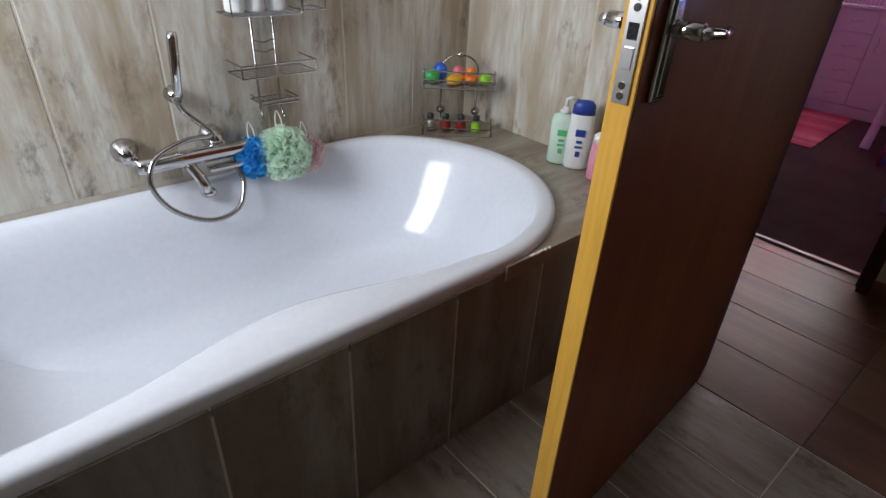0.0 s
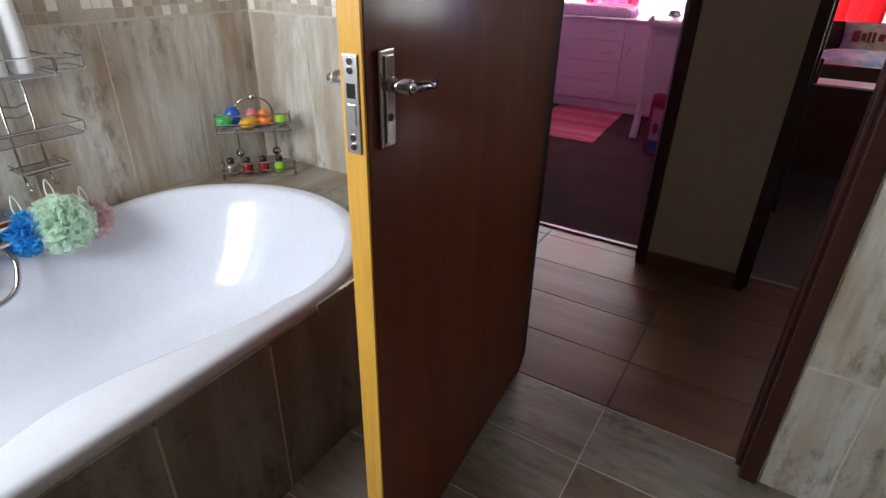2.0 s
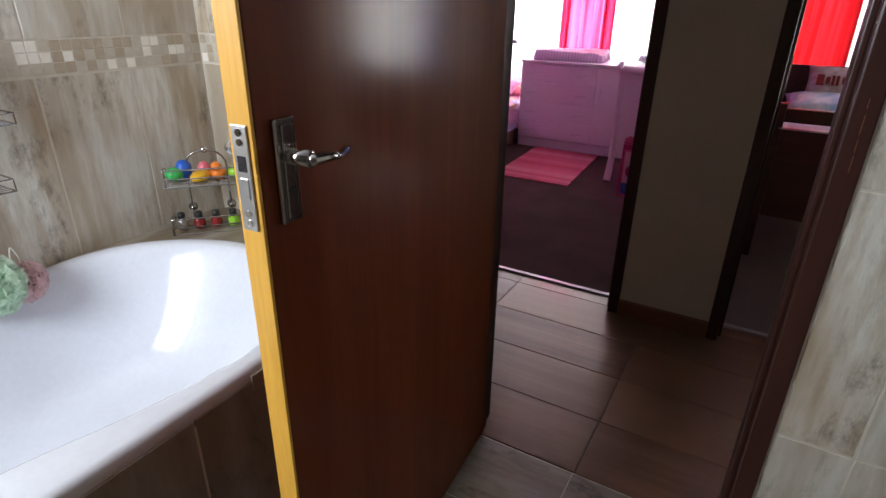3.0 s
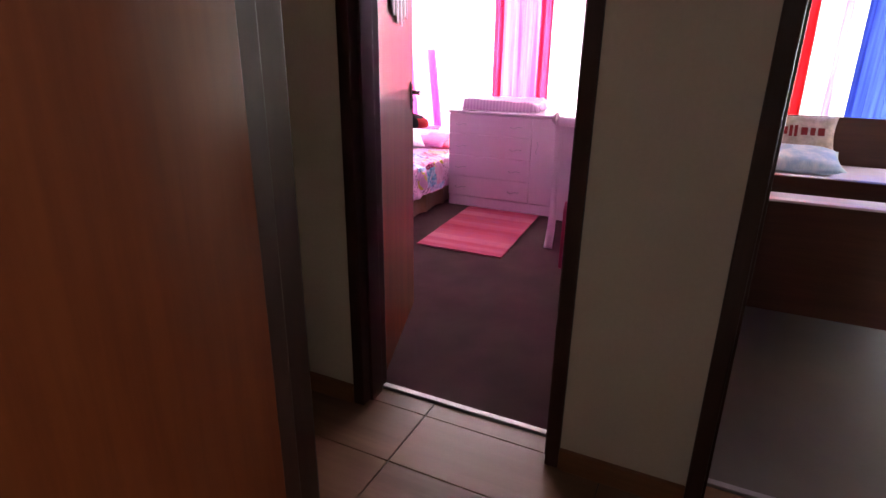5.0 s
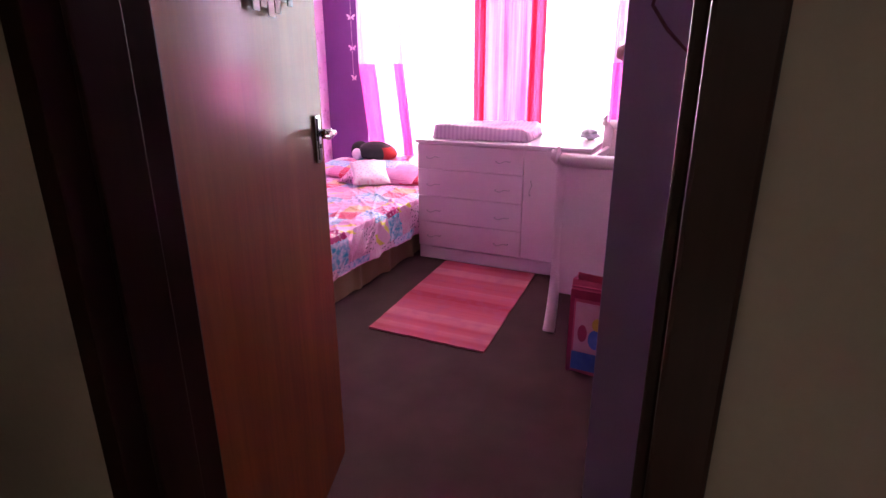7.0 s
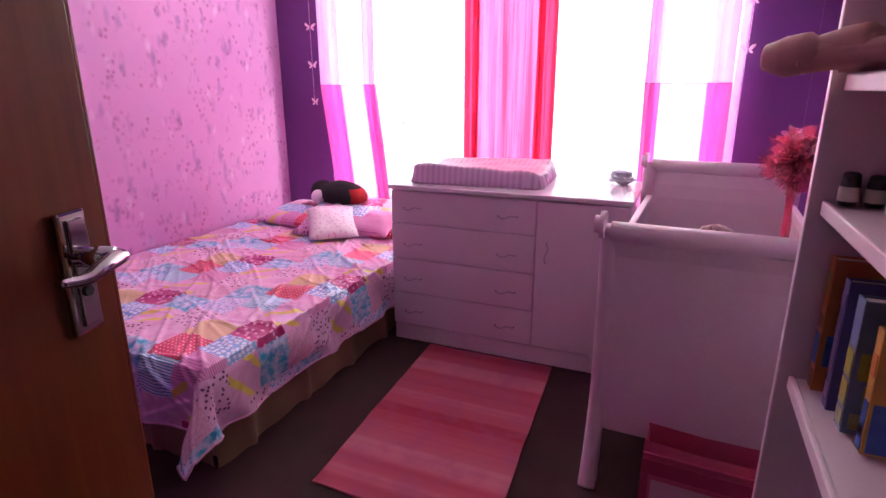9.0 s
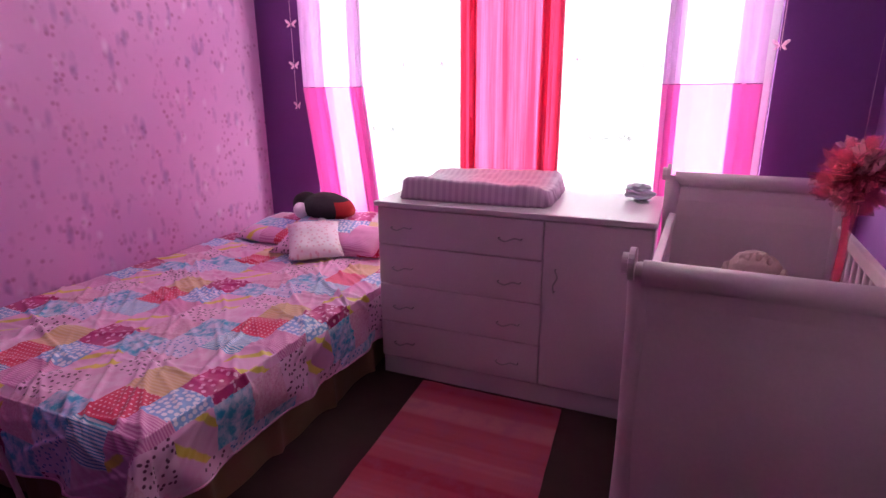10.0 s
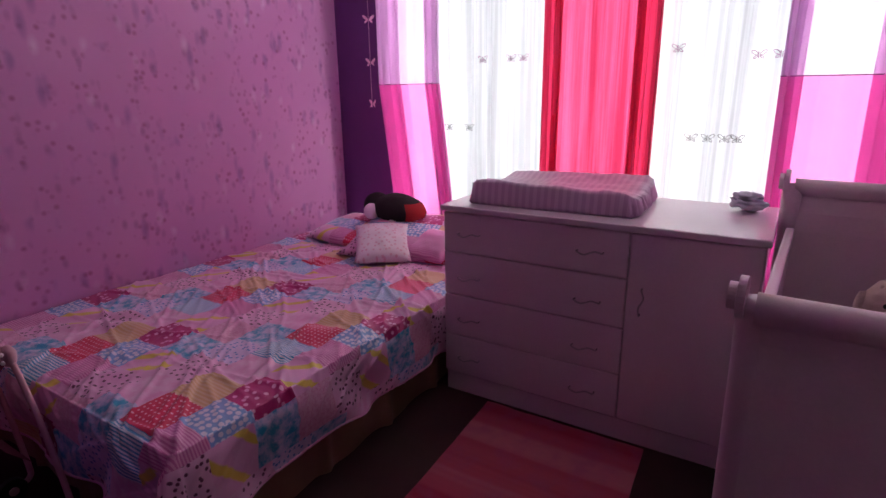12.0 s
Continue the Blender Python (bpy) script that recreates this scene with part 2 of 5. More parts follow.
def printed(name, ground, ink, kind, scale):
    """Printed cotton, its print laid out in the cloth's own metres."""
    m = material(name, ground, 0.36)
    bsdf(m).inputs["Sheen Weight"].default_value = 0.1
    bsdf(m).inputs["Coat Weight"].default_value = 0.2
    bsdf(m).inputs["Coat Roughness"].default_value = 0.3
    tc = node(m, "ShaderNodeTexCoord")
    v = tc.outputs["UV"]
    if kind == "dots" or kind == "rings" or kind == "sprigs":
        cell = node(m, "ShaderNodeTexVoronoi", Scale=scale, Randomness=0.0 if kind == "dots" else (0.5 if kind == "rings" else 0.9))
        cell.voronoi_dimensions = "2D"
        wire(m, v, cell.inputs["Vector"])
        r = node(m, "ShaderNodeMapRange")
        lo, hi = {"dots": (0.24, 0.16), "rings": (0.30, 0.42), "sprigs": (0.25, 0.16)}[kind]
        r.inputs["From Min"].default_value, r.inputs["From Max"].default_value = lo, hi
        wire(m, cell.outputs["Distance"], r.inputs["Value"])
        c = blend(m, r.outputs[0], ground, ink)
    elif kind == "plain":
        c = blend(m, fac_noise(m, v, scale, 4.0, 0.6, 0.4, 0.6), ground, ink)
    else:
        wave = node(m, "ShaderNodeTexWave", Scale=scale, Distortion=7.0 if kind == "swirl" else (1.2 if kind == "rainbow" else 0.4))
        wave.bands_direction = "DIAGONAL" if kind in ("swirl", "rainbow") else "X"
        wire(m, v, wave.inputs["Vector"])
        r = node(m, "ShaderNodeMapRange")
        r.inputs["From Min"].default_value, r.inputs["From Max"].default_value = (0.78, 0.92) if kind == "rainbow" else (0.45, 0.6)
        wire(m, wave.outputs["Fac"], r.inputs["Value"])
        c = blend(m, r.outputs[0], ground, ink)
    colour_to(m, c)
    weave = node(m, "ShaderNodeTexNoise", Scale=900.0)
    wire(m, v, weave.inputs["Vector"])
    bump(m, weave.outputs[0], 0.15, 0.001)
    return m


PRINTS = [
    printed("pink cotton", (0.74, 0.34, 0.53), (0.84, 0.52, 0.68), "plain", 90.0),
    printed("red cotton with white dots", (0.66, 0.012, 0.08), (0.88, 0.66, 0.70), "dots", 58.0),
    printed("cream striped cotton", (0.70, 0.48, 0.22), (0.76, 0.58, 0.34), "stripes", 22.0),
    printed("blue floral cotton", (0.84, 0.84, 0.95), (0.24, 0.45, 0.76), "rings", 46.0),
    printed("magenta figured cotton", (0.46, 0.006, 0.16), (0.86, 0.52, 0.70), "sprigs", 30.0),
    printed("pale pink cotton with dark hearts", (0.85, 0.52, 0.73), (0.14, 0.02, 0.09), "sprigs", 40.0),
    printed("light blue striped cotton", (0.80, 0.88, 0.94), (0.10, 0.44, 0.66), "stripes", 30.0),
    printed("turquoise scrolled cotton", (0.72, 0.70, 0.88), (0.02, 0.40, 0.62), "plain", 26.0),
    printed("rose pinstriped cotton", (0.80, 0.40, 0.62), (0.64, 0.18, 0.44), "stripes", 34.0),
    printed("rainbow-washed cotton", (0.84, 0.46, 0.70), (0.78, 0.64, 0.10), "rainbow", 4.5),
    printed("white-pink cotton", (0.88, 0.60, 0.78), (0.82, 0.42, 0.66), "plain", 24.0),
    printed("lilac cotton with blue sprigs", (0.76, 0.66, 0.88), (0.10, 0.30, 0.62), "sprigs", 46.0),
]

# ---- builders ----


def finish(name, bm, mat, smooth=False):
    bmesh.ops.recalc_face_normals(bm, faces=bm.faces)
    me = bpy.data.meshes.new(name)
    bm.to_mesh(me)
    bm.free()
    for mt in mat if isinstance(mat, list) else [mat]:
        me.materials.append(mt)
    if smooth:
        me.polygons.foreach_set("use_smooth", [True] * len(me.polygons))
    return new(name, me)


def part(name, bm, mat, parent, label="", smooth=False):
    ob = finish(name, bm, mat, smooth)
    ob.parent = parent
    return tagged(ob, label)


def thing(name, place, label, category, group=""):
    ob = new(name)
    ob.empty_display_size = 0.1
    ob.matrix_world = place
    return tagged(ob, label, category, group)


def box(x0, x1, y0, y1, z0, z1, bevel=0.0, bm=None, segments=2):
    own = bmesh.new()
    bmesh.ops.create_cube(own, size=1)
    for v in own.verts:
        v.co = Vector(((x0 + x1) / 2 + v.co.x * (x1 - x0), (y0 + y1) / 2 + v.co.y * (y1 - y0), (z0 + z1) / 2 + v.co.z * (z1 - z0)))
    if bevel:
        bmesh.ops.bevel(own, geom=list(own.edges), offset=bevel, segments=segments, affect="EDGES", profile=0.6)
    return merged(bm, own)


def merged(bm, own):
    if bm is None:
        return own
    me = bpy.data.meshes.new("tmp")
    own.to_mesh(me)
    own.free()
    bm.from_mesh(me)
    bpy.data.meshes.remove(me)
    return bm


def tube(points, radius, bm=None, sides=8, closed=False, flat=1.0):
    """A round bar along a line of points; radius may be one number or one for each point."""
    bm = bm or bmesh.new()
    pts = [Vector(p) for p in points]
    n = len(pts)
    rings = []
    up = Vector((0, 0, 1))
    last = None
    for i, p in enumerate(pts):
        a = pts[(i - 1) % n] if closed or i else p
        b = pts[(i + 1) % n] if closed or i < n - 1 else p
        d = (b - a).normalized()
        if last is None:
            side = d.cross(up if abs(d.z) < 0.95 else Vector((1, 0, 0))).normalized()
        else:
            side = (last - d * last.dot(d)).normalized()
        last = side
        other = d.cross(side)
        r = radius[i] if isinstance(radius, (list, tuple)) else radius
        rings.append([bm.verts.new(p + (side * math.cos(2 * math.pi * k / sides) + other * math.sin(2 * math.pi * k / sides) * flat) * r) for k in range(sides)])
    for i in range(n if closed else n - 1):
        a, b = rings[i], rings[(i + 1) % n]
        for k in range(sides):
            bm.faces.new((a[k], a[(k + 1) % sides], b[(k + 1) % sides], b[k]))
    if not closed:
        bm.faces.new(rings[0][::-1])
        bm.faces.new(rings[-1])
    return bm


def lathe(profile, bm=None, sides=24, centre=(0, 0, 0), squash=1.0):
    """A turned body: profile is (radius, height) from the bottom up."""
    bm = bm or bmesh.new()
    rings = [[bm.verts.new((centre[0] + r * math.cos(2 * math.pi * k / sides), centre[1] + r * squash * math.sin(2 * math.pi * k / sides), centre[2] + z)) for k in range(sides)] for r, z in profile]
    for a, b in zip(rings, rings[1:]):
        for k in range(sides):
            bm.faces.new((a[k], a[(k + 1) % sides], b[(k + 1) % sides], b[k]))
    bm.faces.new(rings[0][::-1])
    bm.faces.new(rings[-1])
    return bm


def curve_points(keys, steps=8):
    """Points on a smooth line through the keys (Catmull-Rom)."""
    k = [Vector(p) for p in keys]
    k = [k[0] * 2 - k[1]] + k + [k[-1] * 2 - k[-2]]
    out = []
    for i in range(1, len(k) - 2):
        for j in range(steps):
            t = j / steps
            out.append(0.5 * ((2 * k[i]) + (k[i + 1] - k[i - 1]) * t + (2 * k[i - 1] - 5 * k[i] + 4 * k[i + 1] - k[i + 2]) * t * t + (3 * k[i] - k[i - 1] - 3 * k[i + 1] + k[i + 2]) * t ** 3))
    return out + [k[-2]]


def ball(centre, radii, bm=None, rings=14, sides=20, rough=0.0, freq=3.0):
    own = bmesh.new()
    bmesh.ops.create_uvsphere(own, u_segments=sides, v_segments=rings, radius=1)
    for v in own.verts:
        k = 1 + rough * noise.noise(v.co * freq + Vector(centre) * 3)
        v.co = Vector((centre[0] + v.co.x * radii[0] * k, centre[1] + v.co.y * radii[1] * k, centre[2] + v.co.z * radii[2] * k))
    return merged(bm, own)


def structure(name, bm, mat, label="", smooth=False):
    return tagged(finish(name, bm, mat, smooth), label, kind="structure")


# ---- the setting ----
H = 2.5
floor_bath = structure("floor_bathroom", box(-1.1, 1.245, -1.5, 1.9, -0.10, -0.0012), GROUT, "light weathered board tile bathroom floor")
floor_hall = structure("floor_passage", box(1.245, 2.425, -2.2, 3.2, -0.10, -0.006), DARK_GROUT, "brown wood-print tile passage floor")
structure("floor_bedroom", box(2.425, 6.12, 0.0, 3.424, -0.10, 0.004), CARPET, "dark brown-grey bedroom carpet")
structure("floor_second_bedroom", box(2.425, 6.12, -3.0, 0.0, -0.10, 0.003), VINYL, "grey-brown vinyl floor of the second bedroom")
structure("ceiling_bathroom", box(-1.25, 1.33, -1.6, 1.9, H, H + 0.1), CEILING, "white painted ceiling")
structure("ceiling_passage", box(1.334, 2.43, -2.2, 3.2, H, H + 0.1), CEILING, "white painted ceiling")
structure("ceiling_bedroom", box(2.434, 6.12, -3.0, 3.424, H, H + 0.1), CEILING, "white painted ceiling")

wall_back = structure("wall_bath_back", box(-1.1, 1.50, 1.7612, 1.90, 0, H), GROUT, "weathered board tiled bathroom wall")
wall_end = structure("wall_bath_end", box(1.3862, 1.45, 0.60, 1.7612, 0, H), GROUT, "weathered board tiled wall at the bath's end")
bm = box(1.1912, 1.33, -1.5, -0.305, 0, H)
box(1.198, 1.33, -0.305, 0.53, 2.08, H, bm=bm)
wall_door = structure("wall_bath_door", bm, GROUT, "tiled bathroom wall with the doorway")
bm = box(1.198, 1.345, 0.517, 0.575, 0, H)
box(1.198, 1.392, 0.575, 0.66, 0, H, bm=bm)
structure("wall_bath_nib", bm, PLASTER, "plastered wall end beside the doorway")
bm = box(-1.25, -1.1, -1.5, 0.90, 0, H)
box(-1.25, -1.1, 1.71, 1.9, 0, H, bm=bm)
box(-1.25, -1.1, 0.90, 1.71, 0, 1.18, bm=bm)
box(-1.25, -1.1, 0.90, 1.71, 2.12, H, bm=bm)
# This wall and the rear one are unseen, darkened to bounce less light.
structure("wall_bath_window", bm, SHADED_TILE, "unseen bathroom wall with the window, its tile darkened")
structure("wall_bath_rear", box(-1.25, 1.33, -1.65, -1.5, 0, H), SHADED_TILE, "unseen bathroom wall behind the camera, its tile darkened")

for name, y0, y1, z0 in (("wall_passage_1", 1.067, 3.2, 0), ("wall_passage_pier", -0.108, 0.270, 0), ("wall_passage_2", -3.0, -0.93, 0), ("wall_passage_lintel_1", 0.270, 1.067, 2.085), ("wall_passage_lintel_2", -0.93, -0.108, 2.085)):
    structure(name, box(2.285, 2.43, y0, y1, z0, H), PLASTER, "beige plastered passage wall")


def bm_lining():
    b = box(2.431, 2.437, 1.115, 3.42, 0, H)
    box(2.431, 2.437, 0.045, 0.22, 0, H, bm=b)
    box(2.431, 2.437, 0.22, 1.115, 2.09, H, bm=b)
    return b


# West, end and south walls are out of view, darkened to shade the passage.
structure("wall_passage_west", box(1.33, 1.45, 1.902, 3.2, 0, H), UNSEEN_WALL_DARK)
structure("wall_passage_corner", box(1.20, 1.33, -2.32, -1.652, 0, H), PLASTER)
structure("wall_passage_end", box(1.33, 2.43, 3.2, 3.32, 0, H), UNSEEN_WALL_DARK)
structure("wall_passage_south", box(1.33, 2.43, -2.32, -2.2, 0, H), UNSEEN_WALL_DARK)
structure("wall_bedroom_papered", box(2.43, 6.27, 3.424, 3.54, 0, H), WALLPAPER, "pink sprigged wallpaper wall beside the bed")
structure("wall_bedroom_divide", box(2.432, 6.12, -0.05, 0.045, 0, H), PURPLE, "purple painted bedroom wall")
structure("wall_bedroom_door", bm_lining(), PURPLE, "purple painted wall round the bedroom door")
structure("wall_second_south", box(2.43, 6.27, -3.12, -3.0, 0, H), PLASTER)
bm = box(6.12, 6.27, 3.02, 3.424, 0, H)
box(6.12, 6.27, 0.0, 0.47, 0, H, bm=bm)
box(6.12, 6.27, 0.47, 3.02, 0, 0.42, bm=bm)
box(6.12, 6.27, 0.47, 3.02, 2.36, H, bm=bm)
structure("wall_window", bm, PURPLE, "purple painted wall around the bedroom window")
bm = box(6.12, 6.27, -0.10, 0.0, 0, H)
box(6.12, 6.27, -3.0, -2.92, 0, H, bm=bm)
box(6.12, 6.27, -2.92, -0.10, 0, 0.55, bm=bm)
box(6.12, 6.27, -2.92, -0.10, 2.25, H, bm=bm)
structure("wall_second_window", bm, PLASTER, "painted wall around the second bedroom's window")

WINDOW_STEEL = mottled("white window steel", (0.8, 0.8, 0.8), (0.74, 0.74, 0.74), 0.4)
GLASS = material("window glass", (1, 1, 1), 0.02)
bsdf(GLASS).inputs["Transmission Weight"].default_value = 1.0
bsdf(GLASS).inputs["IOR"].default_value = 1.45


def window(name, x, y0, y1, z0, z1, lights, label):
    top = thing(name, pose(x, y0, z0), label, "window")
    tagged(top, kind="structure")
    w, h = y1 - y0, z1 - z0
    for a in (0, h - 0.04):
        part("window_frame", box(-0.02, 0.02, 0, w, a, a + 0.04, 0.004), WINDOW_STEEL, top)
    for k in range(lights + 1):
        y = k * (w - 0.04) / lights
        part("window_frame", box(-0.018, 0.018, y, y + 0.04, 0.04, h - 0.04, 0.004), WINDOW_STEEL, top)
    for k in range(lights):
        a = k * (w - 0.04) / lights + 0.04
        pane = part("pane", box(-0.003, 0.003, a, a + (w - 0.04) / lights - 0.04, 0.04, h - 0.04), GLASS, top)
        pane.visible_shadow = False
    return top


window("window_1", 6.2, 0.47, 3.02, 0.42, 2.36, 4, "steel-framed bedroom window behind net curtains")
window("window_2", 6.2, -2.92, -0.10, 0.55, 2.25, 4, "steel-framed window of the second bedroom")
window("window_3", -1.17, 0.90, 1.71, 1.18, 2.12, 2, "steel-framed bathroom window")

GROUND = mottled("pale dry ground", (0.32, 0.28, 0.22), (0.26, 0.24, 0.17), 0.9, 0.3, 8.0)
structure("ground", box(-60, 60, -60, 60, -0.3, -0.25), GROUND, "pale ground outside the house")


def door_frame(name, x0, x1, y0, y1, label):
    top = thing(name, pose(0, 0, 0), label, "door frame")
    tagged(top, kind="structure")
    for a, b in ((y0 - 0.045, y0), (y1, y1 + 0.045)):
        part("jamb", box(x0, x1, a, b, 0, 2.04, 0.004), JAMB, top)
    for a, b in ((y0, y0 + 0.012), (y1 - 0.012, y1)):
        part("stop", box(x0 + 0.045, x1 - 0.055, a, b, 0, 2.028, 0.003), JAMB, top)
    part("head", box(x0, x1, y0 - 0.045, y1 + 0.045, 2.041, 2.085, 0.004), JAMB, top)
    return top


door_frame("door_frame_1", 1.175, 1.345, -0.26, 0.47, "dark varnished bathroom door frame")
door_frame("door_frame_2", 2.272, 2.445, 0.315, 1.022, "dark varnished bedroom door frame")
door_frame("door_frame_3", 2.272, 2.445, -0.885, -0.153, "dark varnished door frame of the second bedroom")
part("filler", box(1.198, 1.33, 0.515, 0.53, 2.0, 2.08), PLASTER, wall_door)
structure("baseboard", box(2.265, 2.286, -0.108, 0.270, 0.0, 0.075, 0.004), SKIRTING, "red-brown wooden skirting on the passage pier")
structure("baseboard", box(2.265, 2.286, 1.067, 3.2, 0.0, 0.075, 0.004), SKIRTING, "red-brown wooden skirting in the passage")
for y0, y1 in ((0.322, 1.043), (-0.883, -0.155)):
    structure("trim", box(2.412, 2.437, y0, y1, -0.004, 0.010, 0.003), WORN_STEEL, "metal carpet strip in the doorway")


def lever(parent, x, y, z, side, towards, plate_h, material_plate, z_lever):
    """A back plate with a keyhole and a curved lever on the face that looks towards side (-1 or 1 along y)."""
    plate = part("handle_plate", box(x - 0.019, x + 0.019, min(y, y + side * 0.008), max(y, y + side * 0.008), z, z + plate_h, 0.003), material_plate, parent, "chrome back plate")
    part("handle_boss", tube([(x, y + side * 0.006, z_lever), (x, y + side * 0.045, z_lever)], 0.011, sides=14), material_plate, plate, smooth=True)
    arm = curve_points([(x - towards * 0.006, y + side * 0.047, z_lever), (x + towards * 0.03, y + side * 0.052, z_lever - 0.002), (x + towards * 0.05, y + side * 0.05, z_lever - 0.006), (x + towards * 0.076, y + side * 0.046, z_lever - 0.002)], 6)
    n = len(arm)
    part("handle_lever", tube(arm, [0.0105 - 0.005 * k / n for k in range(n)], sides=12, flat=0.8), material_plate, plate, "curved chrome lever", True)
    part("plate_ridge", box(x - 0.010, x + 0.010, min(y + side * 0.0082, y + side * 0.011), max(y + side * 0.0082, y + side * 0.011), z + 0.008, z + plate_h - 0.008, 0.0012), material_plate, plate)
    part("keyhole", lathe([(0.006, 0), (0.006, 0.002)], sides=12), BLACK_PLUSH, plate).matrix_local = pose(x, y + side * 0.0115, z + 0.045, 90, 0, 0)
    return plate


def door_leaf(name, place, width, height, label, edge_material):
    """A flush leaf hinged at the local origin, lying along +x, its thickness along +y."""
    top = thing(name, place, label, "door")
    tagged(top, kind="structure")
    part("panel", box(0, width, 0, 0.038, 0.008, height, 0.002), DOOR_RED, top)
    part("lipping", box(width + 0.0005, width + 0.006, 0.0005, 0.0375, 0.008, height, 0.0015), edge_material, top, "bare pine lipping on the leaf's edge")
    return top


# bathroom door: local +x runs from the hinge to the lock edge
bath_door = door_leaf("door_1", pose(1.248, 0.488, 0, 0, 0, 184.2), 0.848, 2.03, "red-brown varnished flush door standing open into the bathroom", DOOR_EDGE)
plate = part("lock_plate", box(0.8545, 0.8570, 0.007, 0.031, 1.030, 1.166, 0.001), STEEL, bath_door, "steel lock face plate with screws")
part("bolt_hole", box(0.8565, 0.8576, 0.012, 0.026, 1.108, 1.128), BLACK_PLUSH, plate)
part("latch", box(0.8565, 0.8580, 0.012, 0.026, 1.072, 1.10, 0.001), STEEL, plate)
for z in (1.040, 1.053, 1.145, 1.157):
    part("screw", tube([(0.8560, 0.019, z), (0.8582, 0.019, z)], 0.005, sides=10), CHROME, plate)
lever(bath_door, 0.805, 0.038, 1.03, 1, -1, 0.139, PLATED, 1.121)
lever(bath_door, 0.805, 0.0, 1.03, -1, -1, 0.139, CHROME, 1.121)

bed_door = door_leaf("door_2", pose(2.440, 1.040, 0, 0, 0, 19.0), 0.76, 2.03, "red-brown varnished flush door standing open into the bedroom", DOOR_RED)
lever(bed_door, 0.705, 0.0, 1.022, -1, -1, 0.128, CHROME, 1.103)
lever(bed_door, 0.705, 0.038, 1.022, 1, -1, 0.128, CHROME, 1.103)

# ---- bathroom ----
TUB_L, TUB_C, TUB_Y, TUB_A, TUB_B = -0.66, 0.63, 1.262, 0.51, 0.495


def tub_outline(n_side=30, n_end=44, n_left=14):
    """Outline of the rim with each point's inward direction and rim width."""
    out = []
    for k in range(n_side):
        x = TUB_L + (TUB_C - TUB_L) * k / n_side
        out.append((Vector((x, TUB_Y - TUB_B, 0)), Vector((0, 1, 0)), 0.058 + 0.085 * math.exp(-((x - 0.12) / 0.26) ** 2)))
    for k in range(n_end):
        a = -math.pi / 2 + math.pi * k / n_end
        d = Vector((math.cos(a), math.sin(a), 0))
        out.append((Vector((TUB_C + TUB_A * d.x, TUB_Y + TUB_B * d.y, 0)), -d, 0.052))
    for k in range(n_side):
        x = TUB_C - (TUB_C - TUB_L) * k / n_side
        out.append((Vector((x, TUB_Y + TUB_B, 0)), Vector((0, -1, 0)), 0.048))
    for k in range(n_left):
        y = TUB_Y + TUB_B - 2 * TUB_B * k / n_left
        out.append((Vector((TUB_L, y, 0)), Vector((1, 0, 0)), 0.07))
    return out


def bathtub():
    bm = bmesh.new()
    line = tub_outline()
    centre = Vector((0.18, TUB_Y, 0))
    def ease(t):
        t = min(1.0, max(0.0, t))
        return t * t * (3 - 2 * t)

    def settled(v):
        """The rim lies lower along the wall than at the front."""
        v.z -= 0.042 * ease((v.y - 0.85) / 0.85) * ease((0.95 - v.x) / 0.6)
        return v

    rings = []
    for inset, z in ((0.004, 0.480), (0.0, 0.490), (0.0, 0.516), (0.006, 0.526), (0.018, 0.530)):
        rings.append([bm.verts.new(settled(p + d * inset + Vector((0, 0, z)))) for p, d, w in line])
    for f, z in ((-0.012, 0.529), (0.0, 0.524), (0.010, 0.510)):
        rings.append([bm.verts.new(settled(p + d * (w + f) + Vector((0, 0, z)))) for p, d, w in line])
    for f, z in ((0.06, 0.44), (0.12, 0.36), (0.19, 0.27), (0.28, 0.19), (0.40, 0.135), (0.56, 0.11), (0.8, 0.103)):
        ring = []
        for p, d, w in line:
            q = p + d * (w + 0.014)
            ring.append(bm.verts.new(q.lerp(centre + (q - centre) * 0.18, f) + Vector((0, 0, z))))
        rings.append(ring)
    n = len(line)
    for a, b in zip(rings, rings[1:]):
        for k in range(n):
            bm.faces.new((a[k], a[(k + 1) % n], b[(k + 1) % n], b[k]))
    bm.faces.new(rings[-1])
    tub = thing("bathtub", pose(0, 0, 0), "white oval acrylic bathtub set in a tiled surround", "bathtub")
    part("shell", bm, ACRYLIC, tub, smooth=True)
    part("drain", lathe([(0.03, 0), (0.034, 0.002), (0.02, 0.006)], centre=(0.2, TUB_Y, 0.104)), CHROME, tub, "chrome waste", True)
    return tub


bathtub()
# tiled surround: deck round the tub and the apron in front of it
bm = bmesh.new()
inner, outer = [], []
for k in range(41):
    a = -math.pi / 2 + math.pi * k / 40
    d = Vector((math.cos(a), math.sin(a), 0))
    p = Vector((TUB_C + (TUB_A - 0.02) * d.x, TUB_Y + (TUB_B - 0.02) * d.y, 0.505))
    far = min((1.384 - TUB_C) / max(d.x, 1e-4), 0.503 / max(abs(d.y), 1e-4))
    q = Vector((TUB_C + far * d.x, TUB_Y + far * d.y, 0.508))
    inner.append(bm.verts.new(p))
    outer.append(bm.verts.new(q))
for k in range(40):
    bm.faces.new((inner[k], outer[k], outer[k + 1], inner[k + 1]))
made = bmesh.ops.extrude_face_region(bm, geom=list(bm.faces))
for v in made["geom"]:
    if isinstance(v, bmesh.types.BMVert):
        v.co.z -= 0.04
surround = thing("bath_surround", pose(0, 0, 0), "weathered board tiled surround carrying the bathtub", "bath surround")
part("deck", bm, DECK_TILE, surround)
